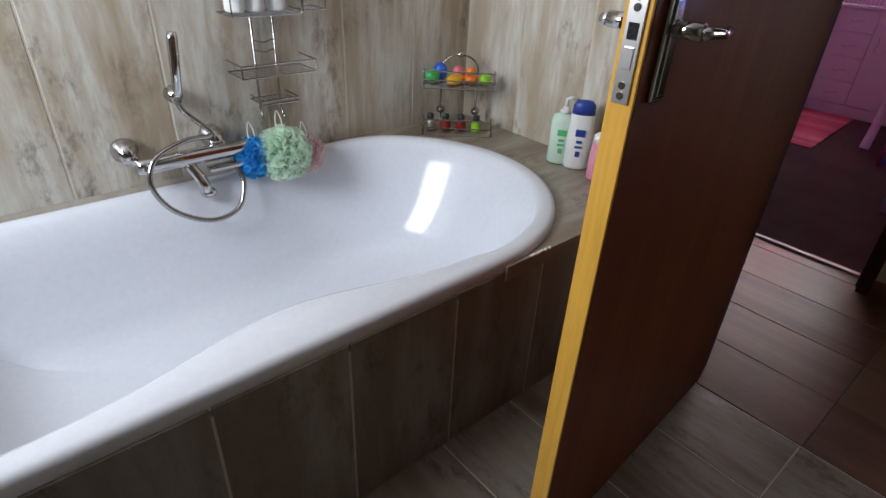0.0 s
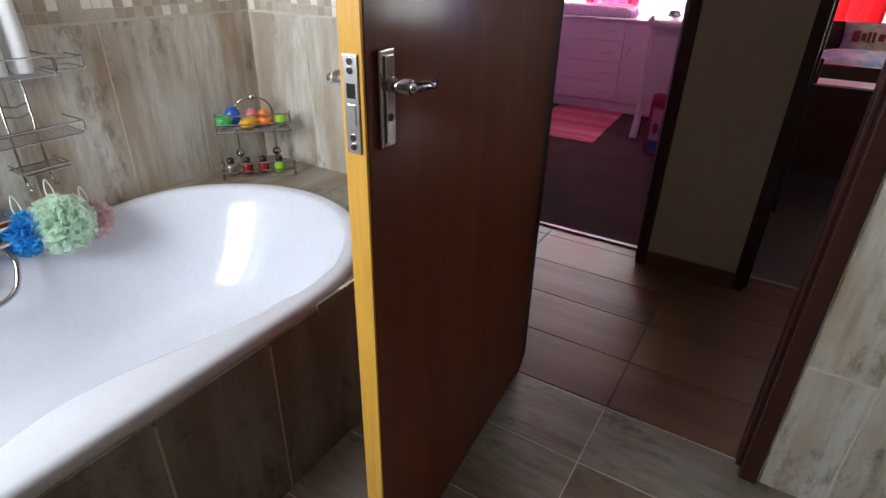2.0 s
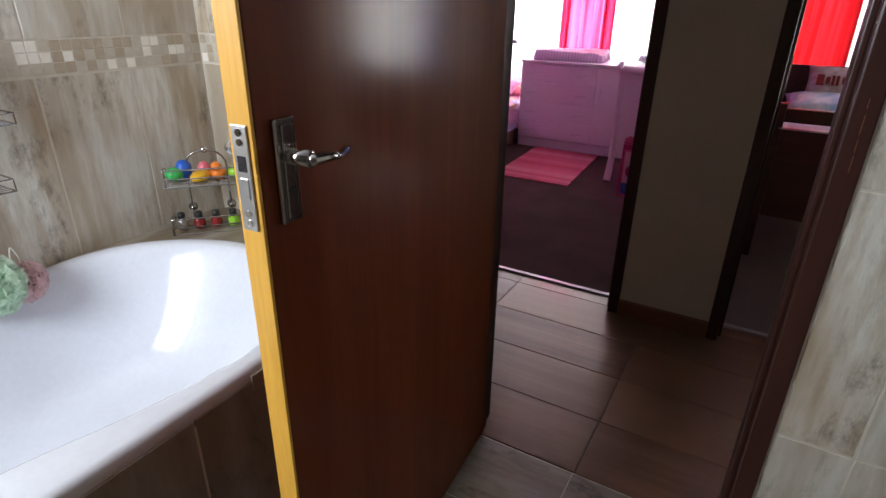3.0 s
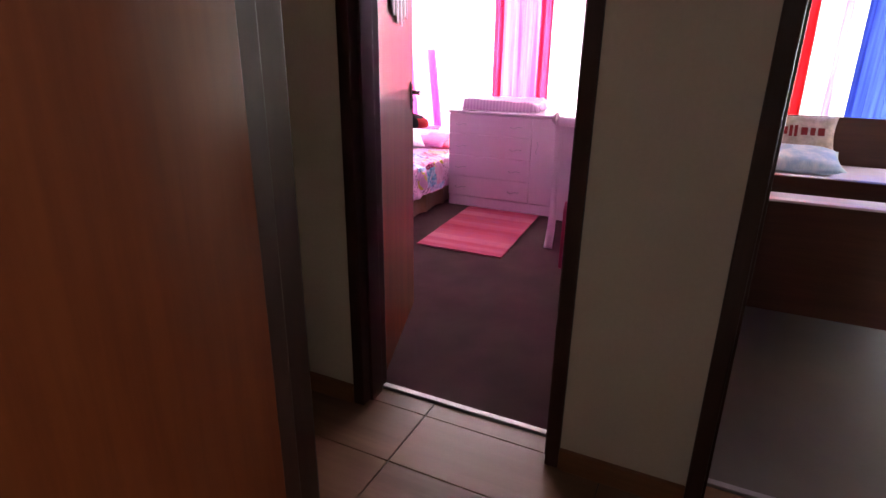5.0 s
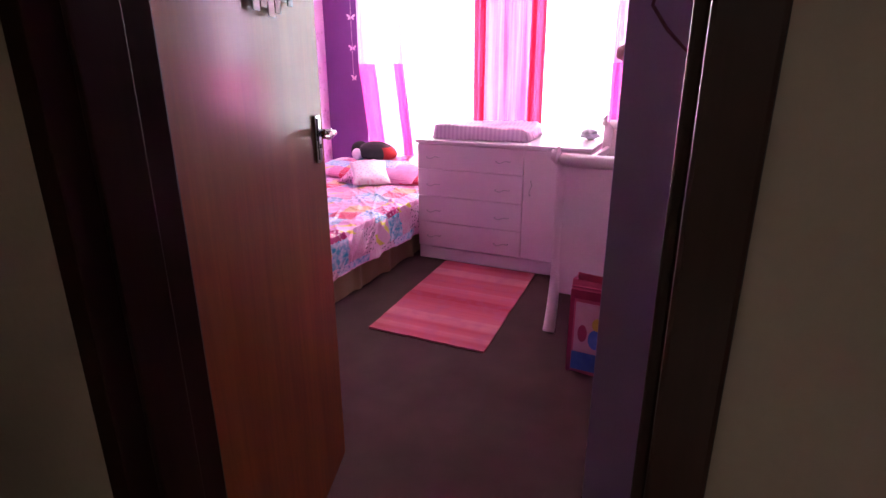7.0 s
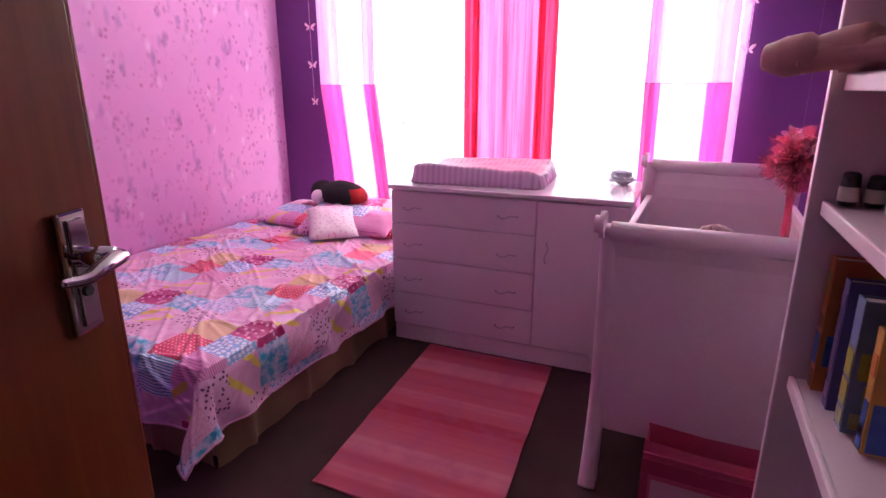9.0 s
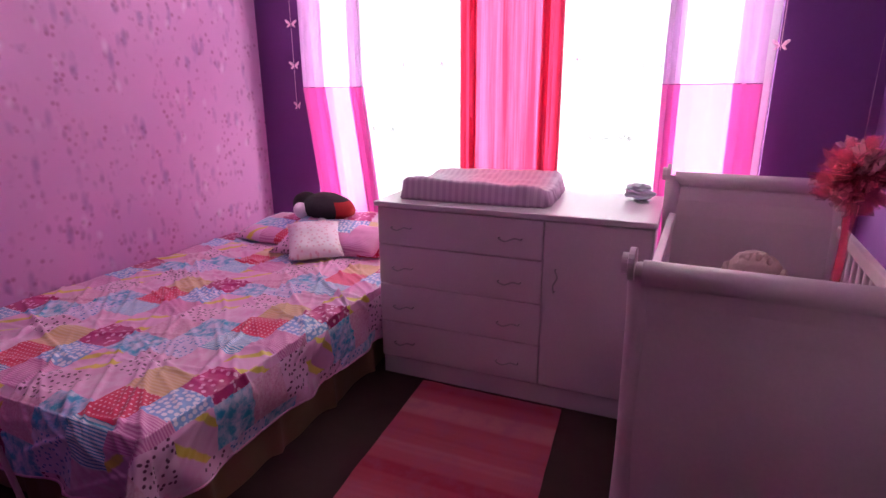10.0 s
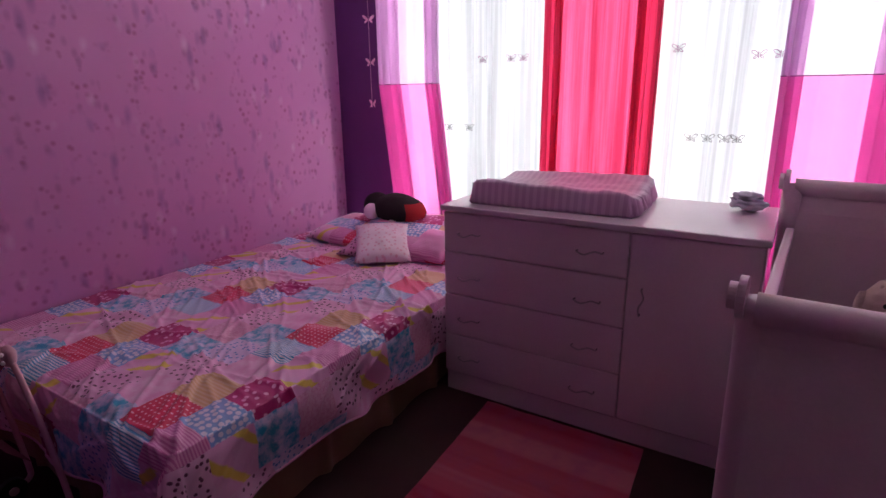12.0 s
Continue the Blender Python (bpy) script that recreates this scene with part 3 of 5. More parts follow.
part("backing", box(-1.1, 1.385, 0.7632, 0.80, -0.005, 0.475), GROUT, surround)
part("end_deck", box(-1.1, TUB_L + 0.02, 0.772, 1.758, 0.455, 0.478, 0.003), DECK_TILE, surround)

# mixer
mixer = thing("bath_mixer", pose(0, 0, -0.018), "chrome wall-mounted bath mixer with hand shower", "bath tap")
for x in (0.05, 0.30):
    part("rosette", tube([(x, 1.757, 0.635), (x, 1.742, 0.635), (x, 1.728, 0.632), (x, 1.70, 0.62)], [0.036, 0.036, 0.026, 0.018], sides=20), CHROME, mixer, smooth=True)
part("body", tube([(0.06, 1.69, 0.60), (0.075, 1.69, 0.60), (0.38, 1.69, 0.60), (0.40, 1.69, 0.60)], [0.021, 0.024, 0.024, 0.021], sides=20), CHROME, mixer, smooth=True)
for x in (0.05, 0.30):
    part("inlet", tube([(x, 1.72, 0.63), (x + 0.02, 1.70, 0.61)], 0.015, sides=12), CHROME, mixer, smooth=True)
part("spout", box(0.25, 0.375, 1.655, 1.69, 0.552, 0.566, 0.004), CHROME, mixer, "flat chrome lever spout")
part("outlet", tube(curve_points([(0.20, 1.69, 0.58), (0.215, 1.67, 0.55), (0.225, 1.65, 0.52), (0.225, 1.65, 0.50)], 5), 0.016, sides=14), CHROME, mixer, smooth=True)
part("lever", ball((0.235, 1.66, 0.49), (0.024, 0.024, 0.018)), CHROME, mixer, smooth=True)
hose = curve_points([(0.335, 1.672, 0.553), (0.34, 1.64, 0.50), (0.30, 1.61, 0.435), (0.21, 1.60, 0.425), (0.115, 1.61, 0.48), (0.075, 1.63, 0.56), (0.105, 1.65, 0.63), (0.20, 1.67, 0.66), (0.28, 1.69, 0.655), (0.27, 1.70, 0.68), (0.225, 1.715, 0.73), (0.21, 1.72, 0.765)], 16)
part("hose", tube(hose, [0.0088 if k % 2 else 0.0066 for k in range(len(hose))], sides=10), WIRE, mixer, "ribbed metal shower hose", True)
part("bracket", tube([(0.213, 1.757, 0.775), (0.213, 1.735, 0.775), (0.213, 1.712, 0.78)], [0.026, 0.024, 0.016], sides=16), CHROME, mixer, smooth=True)
part("hand_shower", tube([(0.211, 1.705, 0.765), (0.214, 1.70, 0.80), (0.225, 1.695, 0.94), (0.227, 1.695, 0.955)], [0.011, 0.013, 0.015, 0.012], sides=14), CHROME, mixer, "slim chrome hand shower", True)


def wire_shelf(parent, x0, x1, y0, y1, z, rail, bars):
    """A wire basket: a floor of bars, a lower and an upper rim."""
    shelf = part("wire_shelf", tube([(x0, y0, z), (x1, y0, z), (x1, y1, z), (x0, y1, z)], 0.0028, sides=6, closed=True), WIRE, parent)
    part("rim", tube([(x0, y1, z + rail), (x0, y0, z + rail), (x1, y0, z + rail), (x1, y1, z + rail)], 0.0028, sides=6), WIRE, shelf)
    for k in range(bars):
        y = y0 + (y1 - y0) * (k + 0.5) / bars
        part("bar", tube([(x0, y, z), (x1, y, z)], 0.0016, sides=5), WIRE, shelf)
    for x in (x0, x1):
        part("post", tube([(x, y0, z), (x, y0, z + rail)], 0.002, sides=5), WIRE, shelf)
    return shelf


caddy = thing("shower_caddy", pose(-0.004, 0, -0.042), "hanging chrome wire shower caddy with three shelves", "shower caddy")
for x in (0.475, 0.545):
    part("upright", tube([(x + 0.005, 1.748, 1.45), (x, 1.748, 0.72), (x, 1.735, 0.685), (x, 1.72, 0.69)], 0.0045, sides=8), WIRE, caddy, smooth=True)
wire_shelf(caddy, 0.378, 0.59, 1.63, 1.745, 1.015, 0.05, 6)
wire_shelf(caddy, 0.385, 0.625, 1.63, 1.745, 0.845, 0.035, 6)
wire_shelf(caddy, 0.445, 0.565, 1.65, 1.745, 0.755, 0.012, 6)
wire_shelf(caddy, 0.605, 0.68, 1.65, 1.745, 1.02, 0.03, 4)
for z in (0.93, 0.90):
    part("stay", tube([(0.475, 1.748, z), (0.51, 1.74, z - 0.008), (0.545, 1.748, z)], 0.003, sides=6), WIRE, caddy)

WHITE_PLASTIC = mottled("white plastic", (0.82, 0.82, 0.80), (0.77, 0.77, 0.75), 0.3)
GREEN_PLASTIC = mottled("green plastic", (0.10, 0.50, 0.16), (0.08, 0.42, 0.13), 0.3)
CLEAR_GREEN = mottled("pale green translucent plastic", (0.62, 0.78, 0.66), (0.55, 0.72, 0.60), 0.25)
NAVY_PLASTIC = mottled("dark blue plastic", (0.03, 0.06, 0.32), (0.02, 0.05, 0.26), 0.3)
PINK_PLASTIC = mottled("pink plastic", (0.80, 0.36, 0.45), (0.72, 0.28, 0.38), 0.3)
BLACK_PLASTIC = mottled("black plastic", (0.02, 0.02, 0.02), (0.03, 0.03, 0.03), 0.35)
LIME = mottled("lime gel", (0.34, 0.70, 0.05), (0.28, 0.60, 0.04), 0.2)
BLUE_TOY = mottled("blue toy vinyl", (0.02, 0.14, 0.62), (0.02, 0.10, 0.5), 0.35)
ORANGE_TOY = mottled("orange toy vinyl", (0.88, 0.24, 0.02), (0.8, 0.2, 0.02), 0.35)
YELLOW_TOY = mottled("yellow toy vinyl", (0.85, 0.48, 0.02), (0.8, 0.42, 0.02), 0.35)
RED_GEL = mottled("dark red gel", (0.28, 0.02, 0.02), (0.2, 0.02, 0.02), 0.2)
GREEN_TOY = mottled("green toy vinyl", (0.06, 0.55, 0.12), (0.05, 0.45, 0.1), 0.35)
PINK_TOY = mottled("pink toy vinyl", (0.8, 0.2, 0.25), (0.7, 0.15, 0.2), 0.35)


def flask(name, x, y, z, radius, height, squash, body, cap, label, band=None, shape=0):
    """A bottle: shouldered body, cap, and a band of print where it has one."""
    top = thing(name, pose(x, y, z, 0, 0, 126), label, "bottle")
    if shape == 0:
        prof = [(radius * 0.9, 0), (radius, 0.006), (radius, height * 0.72), (radius * 0.85, height * 0.82), (radius * 0.4, height * 0.86)]
        capp = [(radius * 0.42, height * 0.861), (radius * 0.42, height * 0.9), (radius * 0.25, height * 0.91), (radius * 0.18, height * 0.97)]
    else:
        prof = [(radius * 0.85, 0), (radius, 0.008), (radius * 1.02, height * 0.45), (radius * 0.92, height * 0.78), (radius * 0.9, height * 0.80)]
        capp = [(radius * 0.9, height * 0.801), (radius * 0.86, height * 0.93), (radius * 0.6, height * 0.99), (radius * 0.2, height)]
    part("body", lathe(prof, squash=squash), body, top, smooth=True)
    part("cap", lathe(capp, squash=squash if shape else 1.0), cap, top, smooth=True)
    if band:
        y = radius * squash
        for k, (w, z0, z1) in enumerate(((0.75, 0.50, 0.60), (0.45, 0.40, 0.44), (0.6, 0.33, 0.36), (0.35, 0.20, 0.28))):
            part("label_print", box(-radius * w * 0.5, radius * w * 0.5, y * 0.93, y + 0.0025, height * z0, height * z1, 0.0008), band, top, "printed label bars")
    return top


pump = flask("pump_bottle", 1.285, 1.145, 0.509, 0.042, 0.205, 0.66, CLEAR_GREEN, WHITE_PLASTIC, "pale green pump bottle of liquid soap on the bath deck", GREEN_PLASTIC)
part("nozzle", tube([(0, 0, 0.198), (0, 0, 0.222), (-0.012, -0.004, 0.226), (-0.038, -0.012, 0.222)], 0.006, sides=10), WHITE_PLASTIC, pump, smooth=True)
flask("shampoo_bottle", 1.29, 1.075, 0.509, 0.042, 0.235, 0.55, WHITE_PLASTIC, NAVY_PLASTIC, "white shampoo bottle with a dark blue cap on the bath deck", NAVY_PLASTIC, 1)
flask("lotion_bottle", 1.265, 0.965, 0.509, 0.036, 0.16, 0.7, PINK_PLASTIC, WHITE_PLASTIC, "small pink lotion bottle on the bath deck", WHITE_PLASTIC, 1)
for k, (x, h, mt) in enumerate(((0.405, 0.24, WHITE_PLASTIC), (0.465, 0.25, WHITE_PLASTIC), (0.53, 0.23, WHITE_PLASTIC))):
    tagged(flask("shampoo_bottle", x, 1.685, 0.978, 0.030, h, 0.75, mt, WHITE_PLASTIC, "white plastic bottle standing in the wire shower caddy", None, 1), group="bottles in the caddy")


def loofah(x, y, z, r, mat, label):
    """A ball of ruffled net: many small folded frills round a core."""
    rng = random.Random(int(x * 1000))
    bm = bmesh.new()
    for k in range(260):
        d = Vector((rng.gauss(0, 1), rng.gauss(0, 1), rng.gauss(0, 1))).normalized()
        c = Vector((x, y, z)) + d * r * rng.uniform(0.62, 0.86)
        a = d.orthogonal().normalized()
        a.rotate(Matrix.Rotation(rng.uniform(0, 6.28), 3, d))
        row = []
        for j in range(7):
            t = j / 6 - 0.5
            wob = math.sin(j * 2.1 + k) * r * 0.10
            base = c + a * t * r * 0.8 + d.cross(a) * wob
            row.append((bm.verts.new(base - d * r * 0.12), bm.verts.new(base + d * r * 0.20 + d.cross(a) * wob * 0.7)))
        for p, q in zip(row, row[1:]):
            bm.faces.new((p[0], q[0], q[1], p[1]))
    ball((x, y, z), (r * 0.7, r * 0.7, r * 0.7), bm, 10, 14, 0.2, 4.0)
    top = tagged(thing("bath_puff", pose(0, 0, 0), label, "bath puff"), group="bath puffs")
    part("netting", bm, mat, top)
    part("cord", tube(curve_points([(x - 0.008, y, z + r * 0.7), (x - 0.010, y + 0.012, z + r + 0.015), (x + 0.002, y + 0.024, z + r + 0.045), (x + 0.010, y + 0.012, z + r + 0.015), (x + 0.006, y, z + r * 0.7)], 5), 0.0018, sides=6), WHITE_PLASTIC, top, "white hanging cord")
    return top


NET_GREEN = cloth("mint green netting", (0.82, 0.96, 0.82), 0.42, 0.5)
NET_BLUE = cloth("blue netting", (0.08, 0.50, 0.90), 0.25, 0.5)
NET_PINK = cloth("pink netting", (0.94, 0.74, 0.75), 0.42, 0.5)
loofah(0.492, 1.66, 0.548, 0.088, NET_GREEN, "mint green netting bath puff hanging from the caddy")
loofah(0.408, 1.69, 0.540, 0.066, NET_BLUE, "blue netting bath puff hanging from the caddy")
loofah(0.588, 1.685, 0.515, 0.062, NET_PINK, "pink netting bath puff hanging from the caddy")

# corner caddy with bath toys
corner = thing("corner_caddy", pose(1.205, 1.60, 0.509, 0, 0, -42), "chrome wire corner caddy standing on the bath deck", "shower caddy")
for z in (0.178, -0.004):
    basket = wire_shelf(corner, -0.135, 0.135, -0.06, 0.06, z, 0.030, 7)
    part("guard", tube(curve_points([(-0.135, 0.06, z + 0.03), (-0.135, 0.0, z + 0.058), (-0.13, -0.055, z + 0.062), (-0.11, -0.06, z + 0.062), (0.11, -0.06, z + 0.062), (0.13, -0.055, z + 0.062), (0.135, 0.0, z + 0.058), (0.135, 0.06, z + 0.03)], 4), 0.003, sides=6), WIRE, basket, smooth=True)
    for x in (-0.13, 0.13):
        part("post", tube([(x, -0.058, z), (x, -0.057, z + 0.062)], 0.0025, sides=6), WIRE, basket)
part("hoop", tube(curve_points([(-0.07, 0.06, 0.185), (-0.07, 0.06, 0.235), (-0.045, 0.06, 0.268), (0, 0.06, 0.28), (0.045, 0.06, 0.268), (0.07, 0.06, 0.235), (0.07, 0.06, 0.185)], 5), 0.0035, sides=8), WIRE, corner, smooth=True)
part("hook", ball((0, 0.066, 0.28), (0.014, 0.012, 0.012)), CHROME, corner, smooth=True)
for x in (-0.07, 0.07):
    part("upright", tube([(x, 0.06, 0.20), (x, 0.06, 0.0)], 0.004, sides=8), WIRE, corner)
    part("suction_cup", tube([(x, 0.05, 0.062), (x, 0.064, 0.062), (x, 0.07, 0.062)], [0.007, 0.012, 0.017], sides=16), WIRE, corner, smooth=True)
C = pose(1.205, 1.60, 0.509, 0, 0, -42)


def toy(local, radii, mat, label, head=None):
    p = C @ Vector(local)
    radii, head = tuple(1.15 * r for r in radii), head and 1.15 * head
    bm = ball((0, 0, radii[2]), radii, rough=0.1)
    if head:
        ball((radii[0] * 0.35, 0, radii[2] * 2.0), (head, head, head), bm, 10, 14)
        ball((radii[0] * 0.35 + head, 0, radii[2] * 1.95), (head * 0.4, head * 0.35, head * 0.2), bm, 8, 10)
    ob = tagged(finish("bath_toy", bm, mat, True), label, "bath toy", "bath toys")
    ob.matrix_world = Matrix.Translation(p) @ pose(0, 0, 0, 0, 0, 200)
    return ob


toy((-0.105, 0.0, 0.186), (0.026, 0.026, 0.022), GREEN_TOY, "green vinyl bath toy in the wire caddy")
toy((-0.075, 0.03, 0.186), (0.026, 0.024, 0.030), BLUE_TOY, "blue vinyl bath toy in the wire caddy")
toy((-0.015, -0.015, 0.186), (0.044, 0.025, 0.016), YELLOW_TOY, "flat yellow vinyl bath toy in the wire caddy")
toy((-0.005, 0.03, 0.186), (0.022, 0.02, 0.026), PINK_TOY, "pink vinyl bath toy in the wire caddy")
toy((0.045, 0.0, 0.186), (0.026, 0.024, 0.020), ORANGE_TOY, "orange vinyl bath duck in the wire caddy", 0.017)
toy((0.10, 0.0, 0.186), (0.021, 0.020, 0.019), LIME, "lime green vinyl bath toy in the wire caddy")
for x, mt in ((-0.105, STEEL), (-0.045, RED_GEL), (0.015, RED_GEL), (0.075, LIME)):
    p = C @ Vector((x, -0.018, 0.0075))
    vial = tagged(thing("small_bottle", pose(p.x, p.y, p.z), "small gel bottle with a black cap in the caddy", "bottle"), group="small bottles in the caddy")
    part("body", lathe([(0.017, 0), (0.020, 0.004), (0.020, 0.030), (0.017, 0.038), (0.010, 0.041)], sides=18), mt, vial, smooth=True)
    part("cap", lathe([(0.0125, 0.0415), (0.0135, 0.043), (0.0135, 0.060), (0.011, 0.063)], sides=18), BLACK_PLASTIC, vial, "ribbed black cap", True)

# ---- bedroom ----
EARLIER = set(scene.objects)
BX0, BX1, BY0, BY1, BZ = 3.955, 6.0, 2.05, 3.385, 0.395
bed = thing("double_bed", pose(0, 0, 0), "low double bed with a tan satin bed skirt", "bed")
part("mattress", box(BX0 + 0.01, BX1, BY0 + 0.01, BY1, 0.16, BZ - 0.012, 0.03, segments=3), WHITE_PAINT, bed, smooth=True)
part("base", box(BX0 + 0.03, BX1, BY0 + 0.03, BY1, 0.02, 0.16), WHITE_PAINT, bed)


def skirt(points, z0, z1, name, mat, parent, pleat=0.17):
    """Hanging pleated cloth along a line in plan."""
    bm = bmesh.new()
    rows = []
    total = 0.0
    for a, b in zip(points, points[1:]):
        a, b = Vector(a), Vector(b)
        steps = max(2, int((b - a).length / 0.015))
        side = (b - a).normalized().cross(Vector((0, 0, 1)))
        for k in range(steps):
            p = a.lerp(b, k / steps)
            s = total + (b - a).length * k / steps
            ph = (s / pleat) % 1.0
            push = 0.022 * math.exp(-((ph - 0.5) / 0.07) ** 2) + 0.006 * math.sin(s * 23) + 0.01 * noise.noise(Vector((s * 4, 0, 0)))
            rows.append([bm.verts.new(p + side * push * (0.35 + 0.65 * (1 - j / 5)) + Vector((0, 0, z0 + (z1 - z0) * j / 5))) for j in range(6)])
        total += (b - a).length
    for r, q in zip(rows, rows[1:]):
        for j in range(5):
            bm.faces.new((r[j], q[j], q[j + 1], r[j + 1]))
    return part(name, bm, mat, parent, smooth=True)


skirt([(BX0 - 0.005, BY1, 0), (BX0 - 0.005, BY0 - 0.005, 0)], 0.008, 0.34, "bed_skirt", TAN, bed, 0.3)
skirt([(BX0 - 0.005, BY0 - 0.008, 0), (BX1, BY0 - 0.008, 0)], 0.008, 0.34, "bed_skirt", TAN, bed, 0.33)


def bedspread():
    """Patchwork spread: flat over the bed, hanging at the foot and the open side."""
    cell = 0.008
    top_len, top_wid = BX1 - BX0 + 0.02, BY1 - BY0 + 0.015
    drop_foot, drop_side = 0.25, 0.25
    nu, nv = int((top_len + drop_foot) / cell), int((top_wid + drop_side) / cell)
    bm = bmesh.new()
    uv = bm.loops.layers.uv.new("UVMap")
    grid = []
    rng = random.Random(21)
    su, rv2 = np.meshgrid(np.arange(nu + 1) * cell, np.arange(nv + 1) * cell, indexing="ij")
    crease = np.zeros_like(su)
    for k in range(230):
        cs, cr = rng.uniform(0, top_len + 0.2), rng.uniform(0.1, top_wid + 0.25)
        ang = radians(rng.choice((28, 36, 44, 52, 60, 104)) + rng.uniform(-14, 14))
        ln, wd = rng.uniform(0.10, 0.40), rng.uniform(0.0055, 0.0095)
        along = (su - cs) * math.cos(ang) + (rv2 - cr) * math.sin(ang)
        across = -(su - cs) * math.sin(ang) + (rv2 - cr) * math.cos(ang) + 0.25 * along ** 2 * rng.uniform(-1, 1)
        crease += rng.uniform(0.003, 0.0115) * np.exp(-(across / wd) ** 2) * np.exp(-(along / ln) ** 4)
    for i in range(nu + 1):
        row = []
        for j in range(nv + 1):
            s, r = i * cell, j * cell
            a, b = max(0.0, s - top_len), max(0.0, r - top_wid)
            drop = math.hypot(a, b)
            x, y = BX1 - min(s, top_len), BY1 - min(r, top_wid)
            wrink = 0.010 * noise.noise(Vector((s * 2.3, r * 2.3, 0))) + 0.006 * noise.noise(Vector((s * 7 + r * 3, r * 8 - s * 2, 2))) + 0.0055 * math.sin(38 * (r * 0.5 + s * 0.85) + 5 * noise.noise(Vector((s * 3, r * 3, 5)))) * max(0.0, noise.noise(Vector((s * 2.1, r * 2.1, 9))) + 0.1) * 2
            wrink += crease[i, j]
            z = BZ + wrink + 0.003
            if drop > 0:
                ease = min(1.0, drop / 0.06)
                z -= drop - 0.02 * ease * (1 - 0.5)
                flare = 0.018 * ease + 0.018 * (drop / 0.3) * (1 + math.sin(17 * (s + r) + 3 * noise.noise(Vector((s * 3, r * 3, 1)))))
                phi = math.atan2(b, a)
                out = flare + wrink * 0.8 + 0.42 * drop * math.sin(2 * phi)
                x -= out * math.cos(phi) * (1 + 0.35 * math.sin(2 * phi))
                y -= out * math.sin(phi) * (1 - 0.55 * math.sin(2 * phi))
                z += 0.12 * drop * math.sin(2 * phi)
            else:
                edge = max(0.0, 1 - (top_wid - r) / 0.07), max(0.0, 1 - (top_len - s) / 0.07)
                z -= 0.018 * (edge[0] ** 2 + edge[1] ** 2)
            row.append(bm.verts.new((x, y, max(z, 0.03))))
        grid.append(row)
    for i in range(nu):
        for j in range(nv):
            f = bm.faces.new((grid[i][j], grid[i + 1][j], grid[i + 1][j + 1], grid[i][j + 1]))
            # the print repeats every 0.60 m along and 0.63 m across the cloth
            across = (j * cell - 1.07) / 0.158
            row = math.floor(across)
            along = (2.045 + STAGGER[row % 4] + 0.10 * (row // 4) - i * cell) / 0.15
            f.material_index = PATCHES[row % 4][math.floor(along) % 4]
            for loop, (p, q) in zip(f.loops, ((i, j), (i + 1, j), (i + 1, j + 1), (i, j + 1))):
                loop[uv].uv = (p * cell, q * cell)
    edge = [v.co.copy() for v in grid[nu]] + [grid[i][nv].co.copy() for i in range(nu - 1, -1, -1)]
    top = tagged(finish("bedspread", bm, PRINTS, True), "pink patchwork cotton bedspread, wrinkled, spread over the bed", "bedspread")
    part("hem", tube(edge, 0.0045, sides=6), PRINTS[8], top, "rolled pink hem", True)
    return top


STAGGER = (0.0, 0.08, 0.09, 0.04)
PATCHES = ((1, 2, 10, 6), (8, 3, 4, 9), (5, 9, 7, 0), (10, 5, 11, 7))
spread = bedspread()


def pillow(name, place, w, h, t, mat, label, category="pillow"):
    """A stuffed cushion lying in its local xy plane, with pinched corners."""
    bm = bmesh.new()
    uv = bm.loops.layers.uv.new("UVMap")
    n = 18
    layers = []
    for sgn in (1, -1):
        g = []
        for i in range(n + 1):
            row = []
            for j in range(n + 1):
                u, v = i / n * 2 - 1, j / n * 2 - 1
                pinch = 1 - 0.07 * (1 - u * u) * abs(v) ** 3 - 0.07 * (1 - v * v) * abs(u) ** 3
                thick = t / 2 * ((1 - abs(u) ** 2.6) * (1 - abs(v) ** 2.6)) ** 0.5
                wr = 0.006 * noise.noise(Vector((u * 3 + w, v * 3, sgn + h)))
                if sgn == -1 and (i in (0, n) or j in (0, n)):
                    row.append(layers[0][i][j])
                else:
                    row.append(bm.verts.new((u * w / 2 * pinch, v * h / 2 * pinch, sgn * thick + wr * (thick > 0.005))))
            g.append(row)
        layers.append(g)
        for i in range(n):
            for j in range(n):
                q = (g[i][j], g[i + 1][j], g[i + 1][j + 1], g[i][j + 1])
                f = bm.faces.new(q if sgn > 0 else q[::-1])
                if isinstance(mat, list):
                    f.material_index = PATCHES[(j // 5) % 4][(i // 5 + j // 10) % 4]
                for loop in f.loops:
                    loop[uv].uv = (loop.vert.co.x, loop.vert.co.y)
    ob = tagged(finish(name, bm, mat, True), label, category)
    ob.matrix_world = place
    return ob


pillow("pillow", pose(5.72, 2.55, 0.475, 0, -14, 12), 0.50, 0.72, 0.15, PRINTS, "pink patchwork print pillow lying at the head of the bed")
pillow("pillow", pose(5.76, 3.02, 0.455, 0, -10, -6), 0.40, 0.46, 0.11, PRINTS, "pink patchwork print pillow lying at the head of the bed")
SMALL_PRINT = printed("white cotton with rose sprigs", (0.86, 0.76, 0.82), (0.78, 0.50, 0.60), "sprigs", 34.0)
pillow("scatter_cushion", pose(5.50, 2.60, 0.490, 0, -24, 38), 0.32, 0.29, 0.10, SMALL_PRINT, "small white scatter cushion with rose print", "cushion")
pillow("scatter_cushion", pose(5.62, 2.36, 0.478, 0, -24, -4), 0.24, 0.26, 0.09, PRINTS[8], "small rose chequered scatter cushion", "cushion")
plush = bmesh.new()
ball((0, 0, 0), (0.10, 0.17, 0.075), plush, 14, 20, 0.08)
